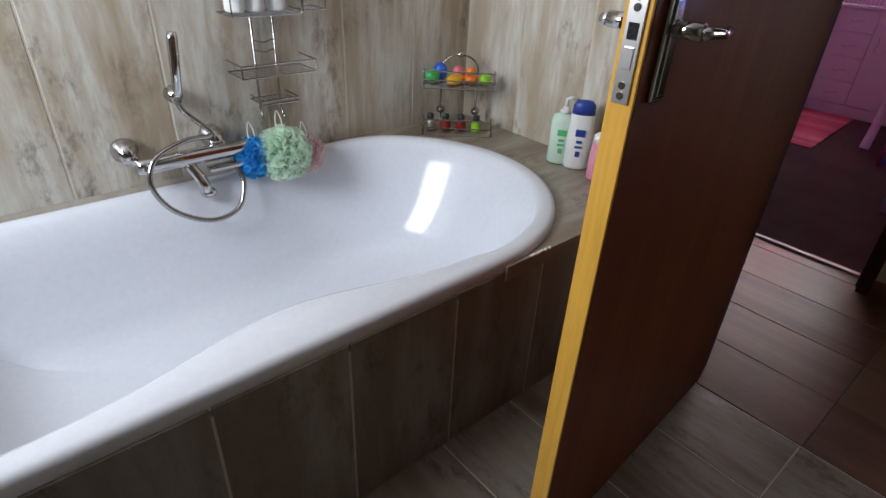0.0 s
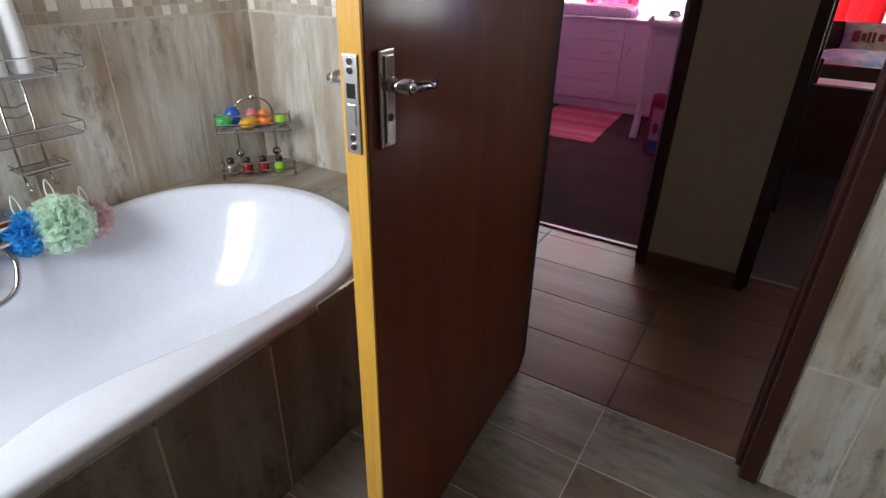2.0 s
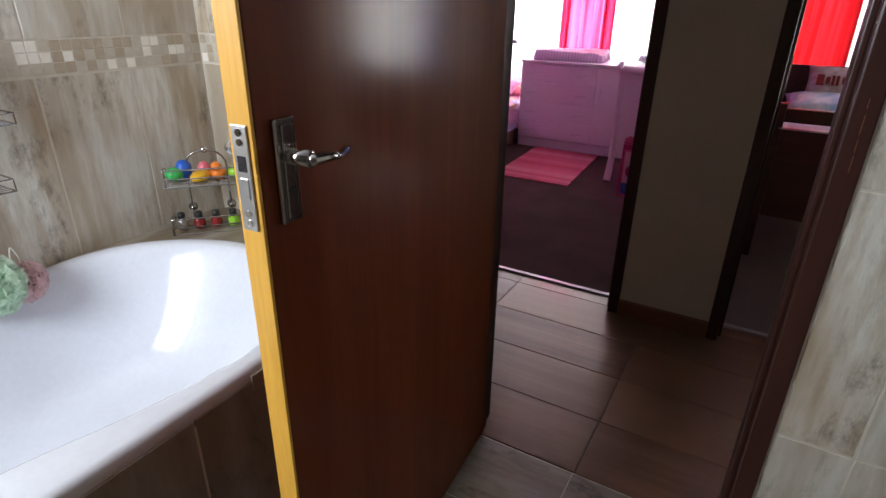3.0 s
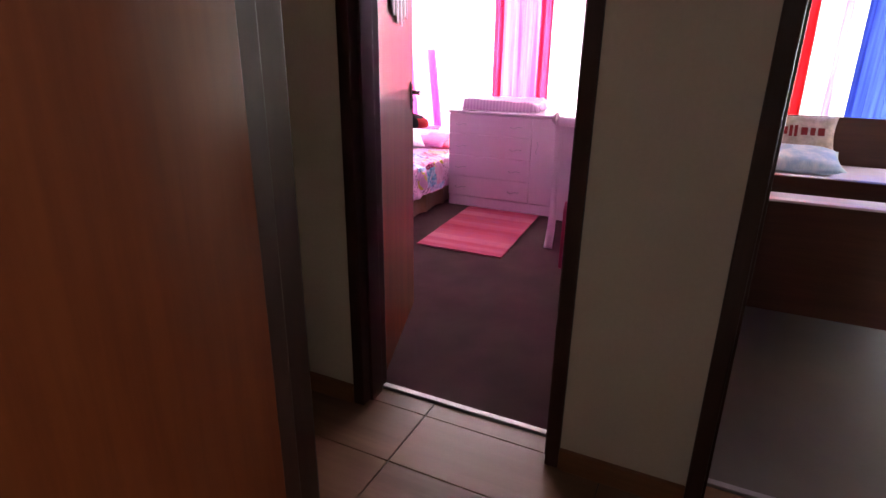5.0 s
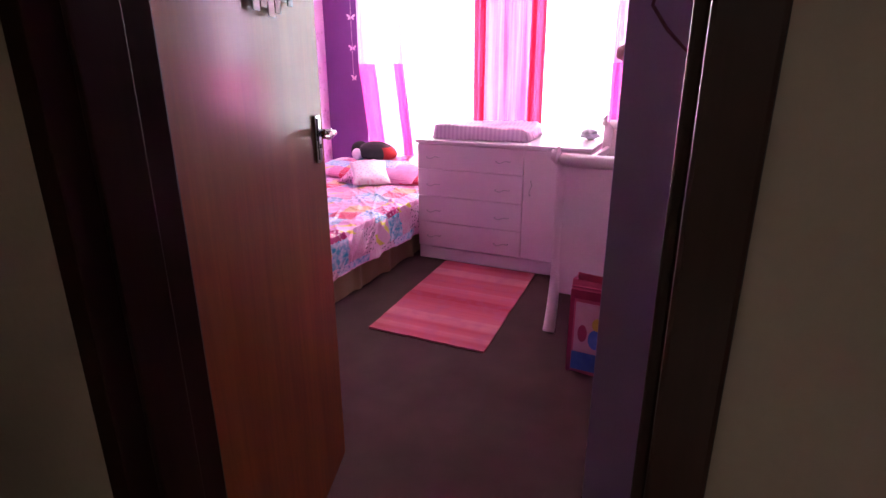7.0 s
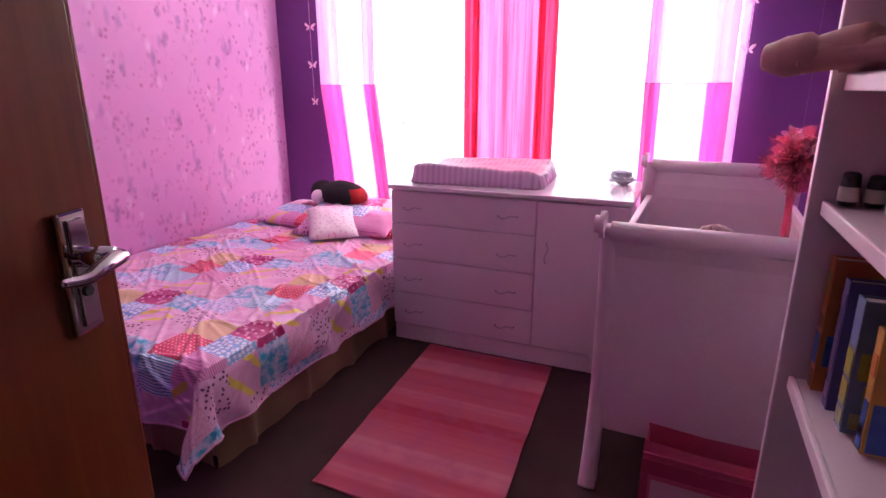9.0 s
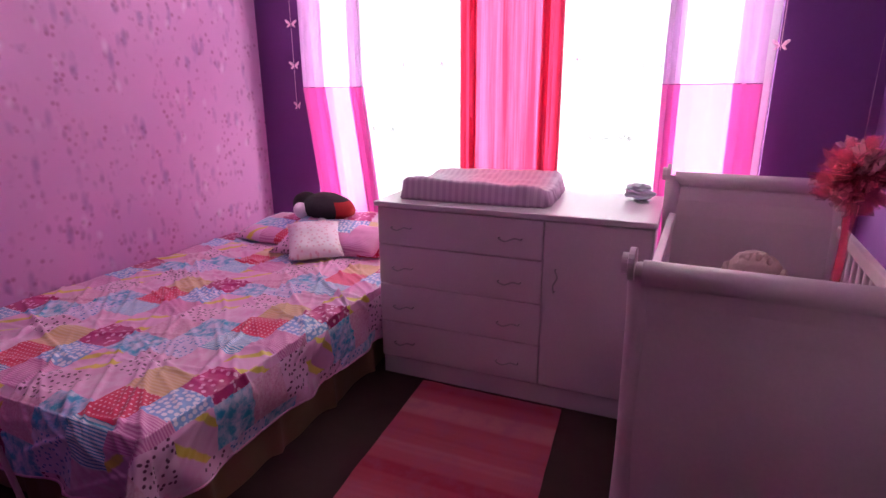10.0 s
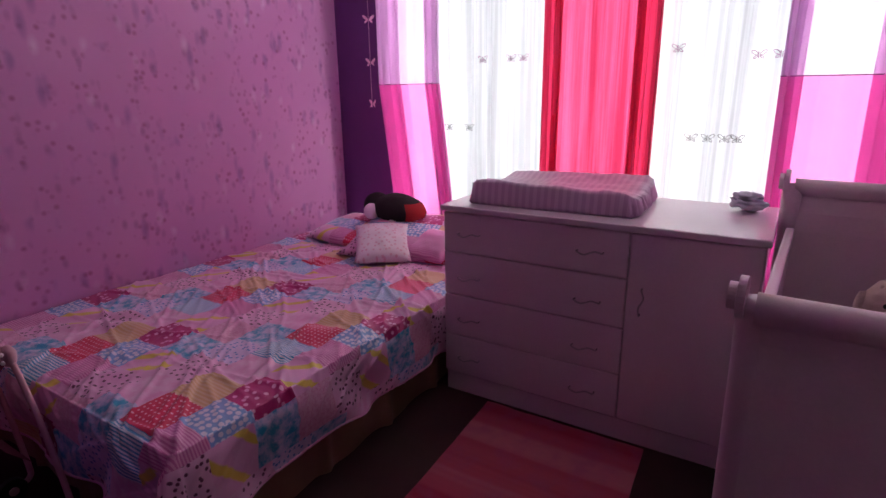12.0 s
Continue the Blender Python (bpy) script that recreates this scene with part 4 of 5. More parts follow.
ball((-0.03, 0.14, 0.01), (0.07, 0.06, 0.06), plush, 12, 16)
dark_faces = len(plush.faces)
ball((-0.088, 0.105, -0.012), (0.036, 0.042, 0.040), plush, 10, 14)
ball((-0.072, -0.055, -0.050), (0.03, 0.034, 0.024), plush, 10, 14)
plush.faces.ensure_lookup_table()
for f in plush.faces:
    f.material_index = 1 if f.calc_center_median().y < -0.122 else 0
for f in plush.faces[dark_faces:]:
    f.material_index = 2
tagged(finish("plush_cushion", plush, [BLACK_PLUSH, RED_PLUSH, SMALL_PRINT], True), "black and red plush toy cushion lying on the pillows", "plush toy").matrix_world = pose(5.82, 2.725, 0.595, 0, 0, -18) @ Matrix.Scale(1.2, 4)

# dresser
DX, DY0, DY1, DZ = 5.13, 0.86, 1.985, 0.82
dresser = thing("chest_of_drawers", pose(0, 0, 0), "off-white chest with four drawers and a side cupboard", "chest of drawers")
part("carcass", box(DX + 0.02, 5.66, DY0, DY1, 0.09, DZ - 0.024, 0.002), WHITE_PAINT, dresser)
part("plinth", box(DX + 0.008, 5.65, DY0 + 0.004, DY1 - 0.004, 0.004, 0.088, 0.002), WHITE_PAINT, dresser)
TOP_PAINT = mottled("glossy off-white table board", (0.82, 0.72, 0.78), (0.78, 0.67, 0.73), 0.2, 4.0, 120.0, 0.03)
part("top", box(DX - 0.012, 5.67, DY0 - 0.012, DY1 + 0.012, DZ - 0.023, DZ, 0.007, segments=3), TOP_PAINT, dresser, "smooth glossy top board")
HANDLE = material("dull nickel handle", (0.52, 0.45, 0.48), 0.3, 1.0)


def wave_handle(parent, y, z, upright=False):
    keys = [(-0.05, 0.0), (-0.045, 0.004), (-0.02, 0.007), (0.0, -0.001), (0.02, -0.008), (0.045, 0.001), (0.05, 0.0)]
    pts = [(DX - 0.022, y + (b if upright else a), z + (a if upright else b)) for a, b in keys]
    bm = tube(curve_points([(DX + 0.001, pts[1][1], pts[1][2])] + [pts[1], pts[2], pts[3], pts[4], pts[5]] + [(DX + 0.001, pts[5][1], pts[5][2])], 5), 0.0030, sides=8)
    return part("handle", bm, HANDLE, parent, "wavy metal handle", True)


for z0, z1 in ((0.6315, 0.792), (0.4505, 0.6285), (0.2705, 0.4475), (0.095, 0.2675)):
    drawer = part("drawer", box(DX - 0.004, DX + 0.016, 1.2555, DY1 - 0.002, z0, z1, 0.007, segments=3), WHITE_PAINT, dresser)
    for y in (1.385, 1.865):
        wave_handle(drawer, y, z0 + 0.078)
door = part("door", box(DX - 0.004, DX + 0.016, DY0 + 0.002, 1.2525, 0.095, 0.792, 0.007, segments=3), WHITE_PAINT, dresser)
wave_handle(door, 1.20, 0.56, True)

# changing mat: raised long sides, sagging middle
TOWEL = printed("lilac striped towelling", (0.60, 0.37, 0.56), (0.70, 0.48, 0.65), "stripes", 11.0)
bm = bmesh.new()
uv = bm.loops.layers.uv.new("UVMap")
n, mlen, mwid = 44, 0.655, 0.43
faces = []
rows = []
for i in range(n + 1):
    row = []
    u = i / n * 2 - 1
    for j in range(n + 1):
        v = j / n * 2 - 1
        side = 0.052 + 0.040 * abs(v) ** 2.4 - 0.012 * u * v + 0.010 * noise.noise(Vector((u * 3, v * 3, 0))) + 0.006 * abs(noise.noise(Vector((u * 9 + v * 4, v * 5, 3))))
        fall = 1 - max(abs(u), abs(v)) ** 14
        rumple = (0.014 if u > 0 else 0.024) * abs(u) ** 5 * noise.noise(Vector((v * 9, u * 4, 6))) + 0.006 * abs(v) ** 5 * noise.noise(Vector((v * 4, u * 11, 8)))
        row.append(bm.verts.new((v * (mwid / 2 * (1 - 0.02 * abs(u) ** 6) + rumple), u * (mlen / 2 * (1 - 0.02 * abs(v) ** 6) + 1.5 * rumple), 0.012 + side * max(fall, 0.0) ** 0.4)))
    rows.append(row)
for i in range(n):
    for j in range(n):
        bm.faces.new((rows[i][j], rows[i + 1][j], rows[i + 1][j + 1], rows[i][j + 1]))
border = [rows[i][0] for i in range(n)] + [rows[n][j] for j in range(n)] + [rows[i][n] for i in range(n, 0, -1)] + [rows[0][j] for j in range(n, 0, -1)]
low = [bm.verts.new((v.co.x * 0.97, v.co.y * 0.97, 0.0)) for v in border]
for k in range(len(border)):
    bm.faces.new((border[k], border[(k + 1) % len(border)], low[(k + 1) % len(border)], low[k]))
bm.faces.new(low)
for f in bm.faces:
    for loop in f.loops:
        loop[uv].uv = (loop.vert.co.y, loop.vert.co.x)
mat_pad = tagged(finish("changing_mat", bm, TOWEL, True), "lilac striped towelling baby changing mat on the chest", "changing mat")
mat_pad.matrix_world = pose(5.415, 1.595, DZ + 0.001, 0, 0, 2)
GREY_CLOTH = mottled("pale grey cloth", (0.74, 0.78, 0.86), (0.64, 0.68, 0.78), 0.9, 20.0)
bm = ball((0, 0, 0.022), (0.075, 0.055, 0.022), None, 14, 20, 0.5, 2.2)
ball((0.01, 0.0, 0.045), (0.055, 0.045, 0.016), bm, 12, 18, 0.6, 2.4)
tagged(finish("folded_cloth", bm, GREY_CLOTH, True), "crumpled pale grey cloth lying on the chest", "cloth").matrix_world = pose(5.56, 0.95, DZ + 0.004, 0, 0, 20)

# rug
bm = bmesh.new()
nx, ny = 60, 34
rows = []
for i in range(nx + 1):
    row = []
    for j in range(ny + 1):
        u, v = i / nx, j / ny
        x, y = 4.02 + 1.09 * u, 1.08 + 0.625 * v + 0.065 * u
        x += 0.006 * noise.noise(Vector((v * 6, 0, 3))) if u in (0.0, 1.0) else 0
        y += 0.006 * noise.noise(Vector((u * 6, 0, 7))) if v in (0.0, 1.0) else 0
        row.append(bm.verts.new((x, y, 0.013 + 0.002 * noise.noise(Vector((u * 8, v * 5, 0))))))
    rows.append(row)
for i in range(nx):
    for j in range(ny):
        bm.faces.new((rows[i][j], rows[i + 1][j], rows[i + 1][j + 1], rows[i][j + 1]))
made = bmesh.ops.extrude_face_region(bm, geom=list(bm.faces))
for v in made["geom"]:
    if isinstance(v, bmesh.types.BMVert):
        v.co.z = 0.0045
RUG = material("woven pink cotton rug", (0.7, 0.3, 0.35), 0.95)
bsdf(RUG).inputs["Specular IOR Level"].default_value = 0.05
rv = coords(RUG, shift=False)
sep = node(RUG, "ShaderNodeSeparateXYZ")
wire(RUG, rv, sep.inputs[0])
band = node(RUG, "ShaderNodeTexNoise", Scale=5.0, Detail=3.0)
band.noise_dimensions = "1D"
wire(RUG, sep.outputs[0], band.inputs["W"])
ramp = node(RUG, "ShaderNodeValToRGB")
ramp.color_ramp.elements[0].position, ramp.color_ramp.elements[0].color = 0.36, (0.36, 0.035, 0.07, 1)
ramp.color_ramp.elements[1].position, ramp.color_ramp.elements[1].color = 0.62, (0.54, 0.17, 0.22, 1)
mid = ramp.color_ramp.elements.new(0.5)
mid.color = (0.46, 0.085, 0.13, 1)
wire(RUG, band.outputs[0], ramp.inputs[0])
thread = node(RUG, "ShaderNodeTexWave", Scale=60.0, Distortion=1.5)
wire(RUG, rv, thread.inputs["Vector"])
faded = blend(RUG, scaled(RUG, fac_noise(RUG, rv, 9.0, 4.0, 0.65, 0.45, 0.65), 0.5), ramp.outputs[0], (0.34, 0.09, 0.20))
colour_to(RUG, blend(RUG, scaled(RUG, thread.outputs["Fac"], 0.3), faded, (0.32, 0.06, 0.09)))
bump(RUG, thread.outputs["Fac"], 0.5, 0.003)
tagged(finish("rug", bm, RUG), "pink banded woven cotton rug on the carpet", "rug")


# cot
def cot():
    top = thing("cot", pose(4.42, 0.875, 0, 0, 0, -2.2), "cream painted wooden baby cot with sleigh ends", "cot")
    width, length = 0.60, 1.06

    def end(x0, height, out, name):
        # sleigh profile in x and z, swept across the width
        height, top_post = height - 0.018, height
        prof = [(0.0, 0.20), (0.0, height - 0.16), (-0.006 * out, height - 0.10), (-0.020 * out, height - 0.055), (-0.036 * out, height - 0.032)]
        bm = bmesh.new()
        a = [bm.verts.new((x0 + x, -0.03, z)) for x, z in prof] + [bm.verts.new((x0 + x + 0.022, -0.03, z)) for x, z in reversed(prof)]
        b = [bm.verts.new((v.co.x, -width + 0.03, v.co.z)) for v in a]
        m = len(a)
        for k in range(m):
            bm.faces.new((a[k], a[(k + 1) % m], b[(k + 1) % m], b[k]))
        bm.faces.new(a[::-1])
        bm.faces.new(b)
        board = part(name, bm, COT_PAINT, top)
        part("roll", tube([(x0 - 0.032 * out + 0.008, -0.02, height - 0.022), (x0 - 0.032 * out + 0.008, -width + 0.02, height - 0.022)], 0.030, sides=20), COT_PAINT, board, smooth=True)
        height = top_post
        for y in (0.0, -width + 0.03):
            pts = curve_points([(x0 - 0.055 * out, y - 0.015, 0.004), (x0 - 0.035 * out, y - 0.015, 0.06), (x0 - 0.005 * out, y - 0.015, 0.17), (x0 + 0.012, y - 0.015, 0.36), (x0 + 0.012, y - 0.015, height - 0.22), (x0 - 0.004 * out + 0.01, y - 0.015, height - 0.10), (x0 - 0.028 * out + 0.008, y - 0.015, height - 0.03)], 6)
            w = [0.024 + 0.006 * abs(math.cos(math.pi * k / len(pts))) for k in range(len(pts))]
            post = part("post", tube(pts, w, sides=12, flat=0.75), COT_PAINT, top, smooth=True)
            for off, r in ((0.0, 0.040), (0.016, 0.026)):
                s = 1 if y == 0.0 else -1
                c = (x0 - 0.032 * out + 0.008, y - 0.015 + s * (0.012 + off), height - 0.022)
                part("scroll", tube([c, (c[0], c[1] + s * 0.014, c[2])], r, sides=22), COT_PAINT, post, smooth=False)

    end(0.0, 0.906, 1, "foot_board")
    end(length - 0.03, 0.966, -1, "head_board")
    for y, z in ((-0.028, 0.80), (-width + 0.012, 0.80)):
        rail = part("side_rail", box(0.04, length - 0.05, y - 0.013, y + 0.013, z - 0.04, z, 0.006), COT_PAINT, top)
        low = part("side_rail", box(0.04, length - 0.05, y - 0.013, y + 0.013, 0.24, 0.29, 0.006), COT_PAINT, top)
        for k in range(13):
            x = 0.09 + k * 0.071
            part("slat", tube([(x, y, 0.288), (x, y, z - 0.038)], 0.009, sides=8), COT_PAINT, rail, smooth=True)
    part("base", box(0.03, length - 0.04, -width + 0.05, -0.05, 0.27, 0.29), COT_PAINT, top)
    return top


cot()
SHEET = mottled("white cot sheet", (0.72, 0.66, 0.70), (0.66, 0.60, 0.65), 0.9, 8.0)
tagged(finish("cot_mattress", box(4.475, 5.43, 0.31, 0.80, 0.30, 0.40, 0.03, segments=3), SHEET, True), "thin white mattress lying in the cot", "mattress")
CREAM = mottled("cream plush", (0.72, 0.54, 0.50), (0.64, 0.46, 0.42), 0.95, 20.0, 260.0, 0.6)
bm = ball((0, 0, 0.20), (0.13, 0.12, 0.20), None, 14, 18, 0.08)
ball((0, 0, 0.43), (0.115, 0.12, 0.10), bm, 22, 30, 0.14, 5.0)
for k in (-1, 1):
    ball((-0.02, 0.125 * k, 0.40), (0.035, 0.026, 0.065), bm, 10, 14, 0.2, 4.0)
ball((-0.092, 0, 0.395), (0.042, 0.052, 0.036), bm, 10, 14, 0.1)
for k in range(9):
    ball((-0.05 + 0.012 * (k % 3), -0.06 + 0.015 * k, 0.515 - 0.004 * abs(k - 4)), (0.026, 0.016, 0.026), bm, 6, 8, 0.3, 4.0)
cream_faces = len(bm.faces)
for k in (-1, 1):
    ball((-0.108, 0.042 * k, 0.445), (0.008, 0.009, 0.010), bm, 8, 12)
bm.faces.ensure_lookup_table()
for f in bm.faces[cream_faces:]:
    f.material_index = 1
tagged(finish("plush_toy", bm, [CREAM, BLACK_PLUSH], True), "cream plush toy with dark eyes sitting in the cot", "plush toy").matrix_world = pose(5.12, 0.535, 0.397, 0, 0, -10) @ Matrix.Scale(0.67, 4)

# tulle bow on the far end of the cot
TULLE = cloth("pink-red tulle", (0.88, 0.10, 0.20), 0.62, 0.4)
TULLE_PALE = cloth("pale pink tulle", (0.95, 0.52, 0.66), 0.62, 0.4)


def tulle(place):
    rng = random.Random(5)
    top = thing("tulle_pompom", place, "pink and red tulle pompom hanging over the cot", "pompom")
    shapes = {}
    for mt, count, low in ((TULLE, 155, -0.1), (TULLE_PALE, 70, 0.45)):
        for k in range(count):
            kind = (mt.name, k % 9)
            if kind not in shapes:
                bm = bmesh.new()
                ln = 0.055 + 0.008 * (k % 9)
                rows = []
                for j in range(6):
                    t = j / 5
                    w = 0.004 + 0.017 * t * (1.0 if j % 2 else 0.7)
                    rows.append([bm.verts.new((w * u, 0.020 * t * math.sin(6 * u + k) + 0.012 * math.sin(4 * t + k), ln * t + 0.008 * math.sin(9 * u + 2 * k) * t)) for u in (-1, -0.5, 0, 0.5, 1)])
                for p, q in zip(rows, rows[1:]):
                    for u in range(4):
                        bm.faces.new((p[u], p[u + 1], q[u + 1], q[u]))
                me = bpy.data.meshes.new("frill")
                bm.to_mesh(me)
                bm.free()
                me.materials.append(mt)
                me.polygons.foreach_set("use_smooth", [True] * len(me.polygons))
                shapes[kind] = me
            frill = new("frill", shapes[kind])
            frill.parent = top
            d = Vector((rng.gauss(0, 1), rng.gauss(0, 1), rng.gauss(low, 1))).normalized()
            frill.matrix_local = d.to_track_quat("Z", "Y").to_matrix().to_4x4() @ Matrix.Rotation(rng.uniform(0, 6.28), 4, "Z")
    for k in range(5):
        x = (k - 2) * 0.012
        pts = [(x, 0.0, 0.0), (x * 1.8, 0.01 * math.sin(k), -0.12), (x * 2.4, 0.015 * math.cos(k), -0.26), (x * 2.0, 0.0, -0.40)]
        part("streamer", tube(curve_points(pts, 4), 0.008, bmesh.new(), 6, flat=0.15), TULLE, top, "hanging red ribbon", True)
    part("cord", tube([(0, 0, 0), (0, 0, 1.47)], 0.0005, sides=5), TULLE_PALE, top)
    return top


tulle(pose(5.10, 0.31, 1.02))


# ---- curtains ----
def drape(y0, y1, z0, z1, x, folds, depth, spread_low=0.0, seed=0.0, skew=0.0, curl=1.0):
    """A hanging sheet from y0 to y1 with vertical folds that open towards its foot."""
    bm = bmesh.new()
    nu, nz = max(24, int(abs(y1 - y0) / 0.008)), 26
    rows = []
    for i in range(nu + 1):
        u = i / nu
        row = []
        for j in range(nz + 1):
            h = j / nz
            low = 1 - h
            ph = 2 * math.pi * folds * u + seed + 0.5 * noise.noise(Vector((u * 3, h * 1.5, seed)))
            xx = x - depth * (0.7 + 0.3 * low) * math.sin(ph) - 0.02 * noise.noise(Vector((u * 4, h, seed + 4)))
            yy = y0 + (y1 - y0) * (u + spread_low * low * (u - 0.5)) + skew * low + depth * 0.35 * curl * math.sin(2 * ph)
            row.append(bm.verts.new((xx, yy, z0 + (z1 - z0) * h)))
        rows.append(row)
    for a, b in zip(rows, rows[1:]):
        for j in range(nz):
            bm.faces.new((a[j], b[j], b[j + 1], a[j + 1]))
    return bm


def colour_block_curtain(y0, y1, label, skew, seed, low_share, high_share):
    """Two-tone voile: pale above, hot pink below, its side edges folded back double."""
    top = thing("curtain", pose(0, 0, 0), label, "curtain", "two-tone curtains")
    w = y1 - y0
    for z0, z1, mt, name, s0, s1 in ((0.12, 1.292, HOT_PINK, "lower_panel", skew, 0.0), (1.292, 1.98, LILAC, "upper_panel", 0.0, 0.0)):
        k = skew if name == "lower_panel" else 0.0
        part(name, drape(y0, y1, z0, z1, 6.065, 3, 0.012, 0.0, seed, k), mt, top, smooth=True)
        for a, b in ((y0, y0 + w * low_share), (y1 - w * high_share, y1)):
            part(name, drape(a, b, z0, z1, 6.050, 1.5, 0.007, 0.0, seed, k), mt, top, "doubled edge of the curtain", True)
    part("seam", tube([(6.045, y0, 1.292), (6.045, y1, 1.292)], 0.0025, sides=6), PLUM, top, "dark seam line")
    return top


PLUM = mottled("plum thread", (0.35, 0.12, 0.30), (0.3, 0.1, 0.26), 0.8)
colour_block_curtain(2.582, 3.011, "two-tone voile curtain, pale above and hot pink below", -0.14, 0.3, 0.22, 0.38)
colour_block_curtain(0.496, 0.921, "two-tone voile curtain, pale above and hot pink below, beside the cot", -0.01, 1.7, 0.28, 0.19)
mid = thing("curtain", pose(0, 0, 0), "red and pink striped curtain gathered in the window's middle", "curtain")
part("panel", drape(1.47, 1.90, 0.30, 1.98, 6.05, 5, 0.016, 0.0, 0.4), SUN_LIT_RED, mid, smooth=True)
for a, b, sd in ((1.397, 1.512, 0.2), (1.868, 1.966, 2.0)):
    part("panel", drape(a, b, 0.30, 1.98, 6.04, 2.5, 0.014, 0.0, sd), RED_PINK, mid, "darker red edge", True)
NET_STITCHES = (((1.41, (2.316, 2.15, 2.08)), (1.05, (2.53, 2.40)), (1.80, (2.46, 2.35))), ((1.03, (1.24, 1.17, 1.10, 1.05)), (1.38, (0.93, 1.01)), (1.42, (1.33,))))
for (y0, y1, folds, sd), stitched in zip(((1.95, 2.62, 7, 0.0), (0.86, 1.42, 6, 1.0)), NET_STITCHES):
    net = thing("net_curtain", pose(0, 0, 0), "white net curtain with embroidered butterflies", "net curtain", "net curtains")
    part("net", drape(y0, y1, 0.25, 1.98, 6.10, folds, 0.018, 0.0, sd), SHEER, net, smooth=True)
    for z, places in stitched:
        for k, y in enumerate(places):
            loops = bmesh.new()
            for s in (-1, 1):
                for up, r in ((1, 0.017), (-1, 0.011)):
                    pts = [(6.074, y + s * (0.004 + r * 0.9 * (1 - math.cos(t)) * 0.8), z + up * (0.004 + r * 0.7 * (1 - math.cos(t)) * 0.5) + r * 0.45 * math.sin(t) * s) for t in [2 * math.pi * q / 12 for q in range(12)]]
                    tube(pts, 0.0014, loops, 5, closed=True)
            tube([(6.074, y, z - 0.015), (6.074, y + 0.002, z + 0.015)], 0.0018, loops, 5)
            part("butterfly_stitching", loops, PLUM if z > 1.3 else BLACK_PLASTIC, net)
# Rod hung below the window's top; the unseen gap lets in extra light.
part("rod", tube([(6.05, 0.10, 1.99), (6.05, 3.39, 1.99)], 0.012, sides=12), WHITE_PAINT, thing("curtain_rod", pose(0, 0, 0), "unseen white curtain rod set low across the bedroom window", "curtain rod"), smooth=True)

red2 = thing("curtain", pose(0, 0, 0), "red curtain at the second bedroom's window", "curtain")
part("panel", drape(-0.62, -0.06, 0.45, 2.28, 6.04, 6, 0.02, 0.1, 0.5), RED, red2, smooth=True)
net2 = thing("net_curtain", pose(0, 0, 0), "white net curtain at the second bedroom's window", "net curtain", "net curtains")
part("net", drape(-0.98, -0.58, 0.45, 2.28, 6.09, 4, 0.015, 0.0, 0.2), SHEER, net2, smooth=True)
part("strip", drape(-0.84, -0.78, 0.45, 2.28, 6.07, 1, 0.006, 0.0, 0.2), LILAC, net2, "pale pink strip", True)
blue2 = thing("curtain", pose(0, 0, 0), "royal blue curtain at the second bedroom's window", "curtain")
part("panel", drape(-1.85, -0.92, 0.25, 2.28, 6.03, 9, 0.022, 0.16, 0.9, -0.10), BLUE, blue2, smooth=True)
part("rod", tube([(6.04, -2.95, 2.30), (6.04, 0.0, 2.30)], 0.012, sides=12), WHITE_PAINT, thing("curtain_rod", pose(0, 0, 0), "white curtain rod above the second window", "curtain rod"), smooth=True)

PALE_PAPER = cloth("pale pink paper", (0.90, 0.62, 0.76), 0.0, 0.5)


def garland(x, y, heights, label):
    top = thing("butterfly_garland", pose(x, y, 0), label, "garland", "butterfly garlands")
    part("thread", tube([(0, 0, 1.985), (0, 0, min(heights) - 0.02)], 0.0012, sides=5), PALE_PAPER, top)
    for k, z in enumerate(heights):
        bm = bmesh.new()
        for s in (-1, 1):
            for up, r in ((1, 0.026), (-1, 0.018)):
                pts = [Vector((0.006 * abs(math.sin(t)), s * (0.003 + r * 0.62 * (1 - math.cos(t))), z + up * r * 0.42 * (1 - math.cos(t)) + r * 0.42 * math.sin(t))) for t in [2 * math.pi * q / 10 for q in range(10)]]
                ring = [bm.verts.new(p) for p in pts]
                back = [bm.verts.new(p + Vector((0.0015, 0, 0))) for p in pts]
                bm.faces.new(ring)
                bm.faces.new(back[::-1])
                for q in range(10):
                    bm.faces.new((ring[q], back[q], back[(q + 1) % 10], ring[(q + 1) % 10]))
        ob = part("butterfly", bm, PALE_PAPER, top)
        ob.rotation_euler.z = 0.5 - 0.4 * k


garland(6.03, 3.055, (1.66, 1.42, 1.18), "pale pink paper butterfly garland beside the curtain")
garland(6.03, 0.45, (1.68, 1.45), "pale pink paper butterfly garland on the purple wall")

# ---- bookcase with its things ----
KX0, KX1, KY0, KY1 = 3.25, 3.95, 0.07, 0.472
LILAC_BOARD = mottled("lilac board", (0.46, 0.34, 0.54), (0.42, 0.30, 0.50), 0.4, 4.0, 120.0, 0.06)
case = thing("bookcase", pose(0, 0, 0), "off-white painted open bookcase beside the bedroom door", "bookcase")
part("side_panel", box(KX0, KX0 + 0.020, KY0, KY1, 0.005, 1.95, 0.003), LILAC_BOARD, case, "lilac side panel")
part("side_panel", box(KX1 - 0.020, KX1, KY0, KY1, 0.005, 1.95, 0.003), WHITE_PAINT, case)
part("back_panel", box(KX0 + 0.021, KX1 - 0.021, KY0, KY0 + 0.008, 0.06, 1.93), mottled("dark brown board", (0.20, 0.10, 0.09), (0.16, 0.08, 0.07), 0.6), case, "dark brown board back")
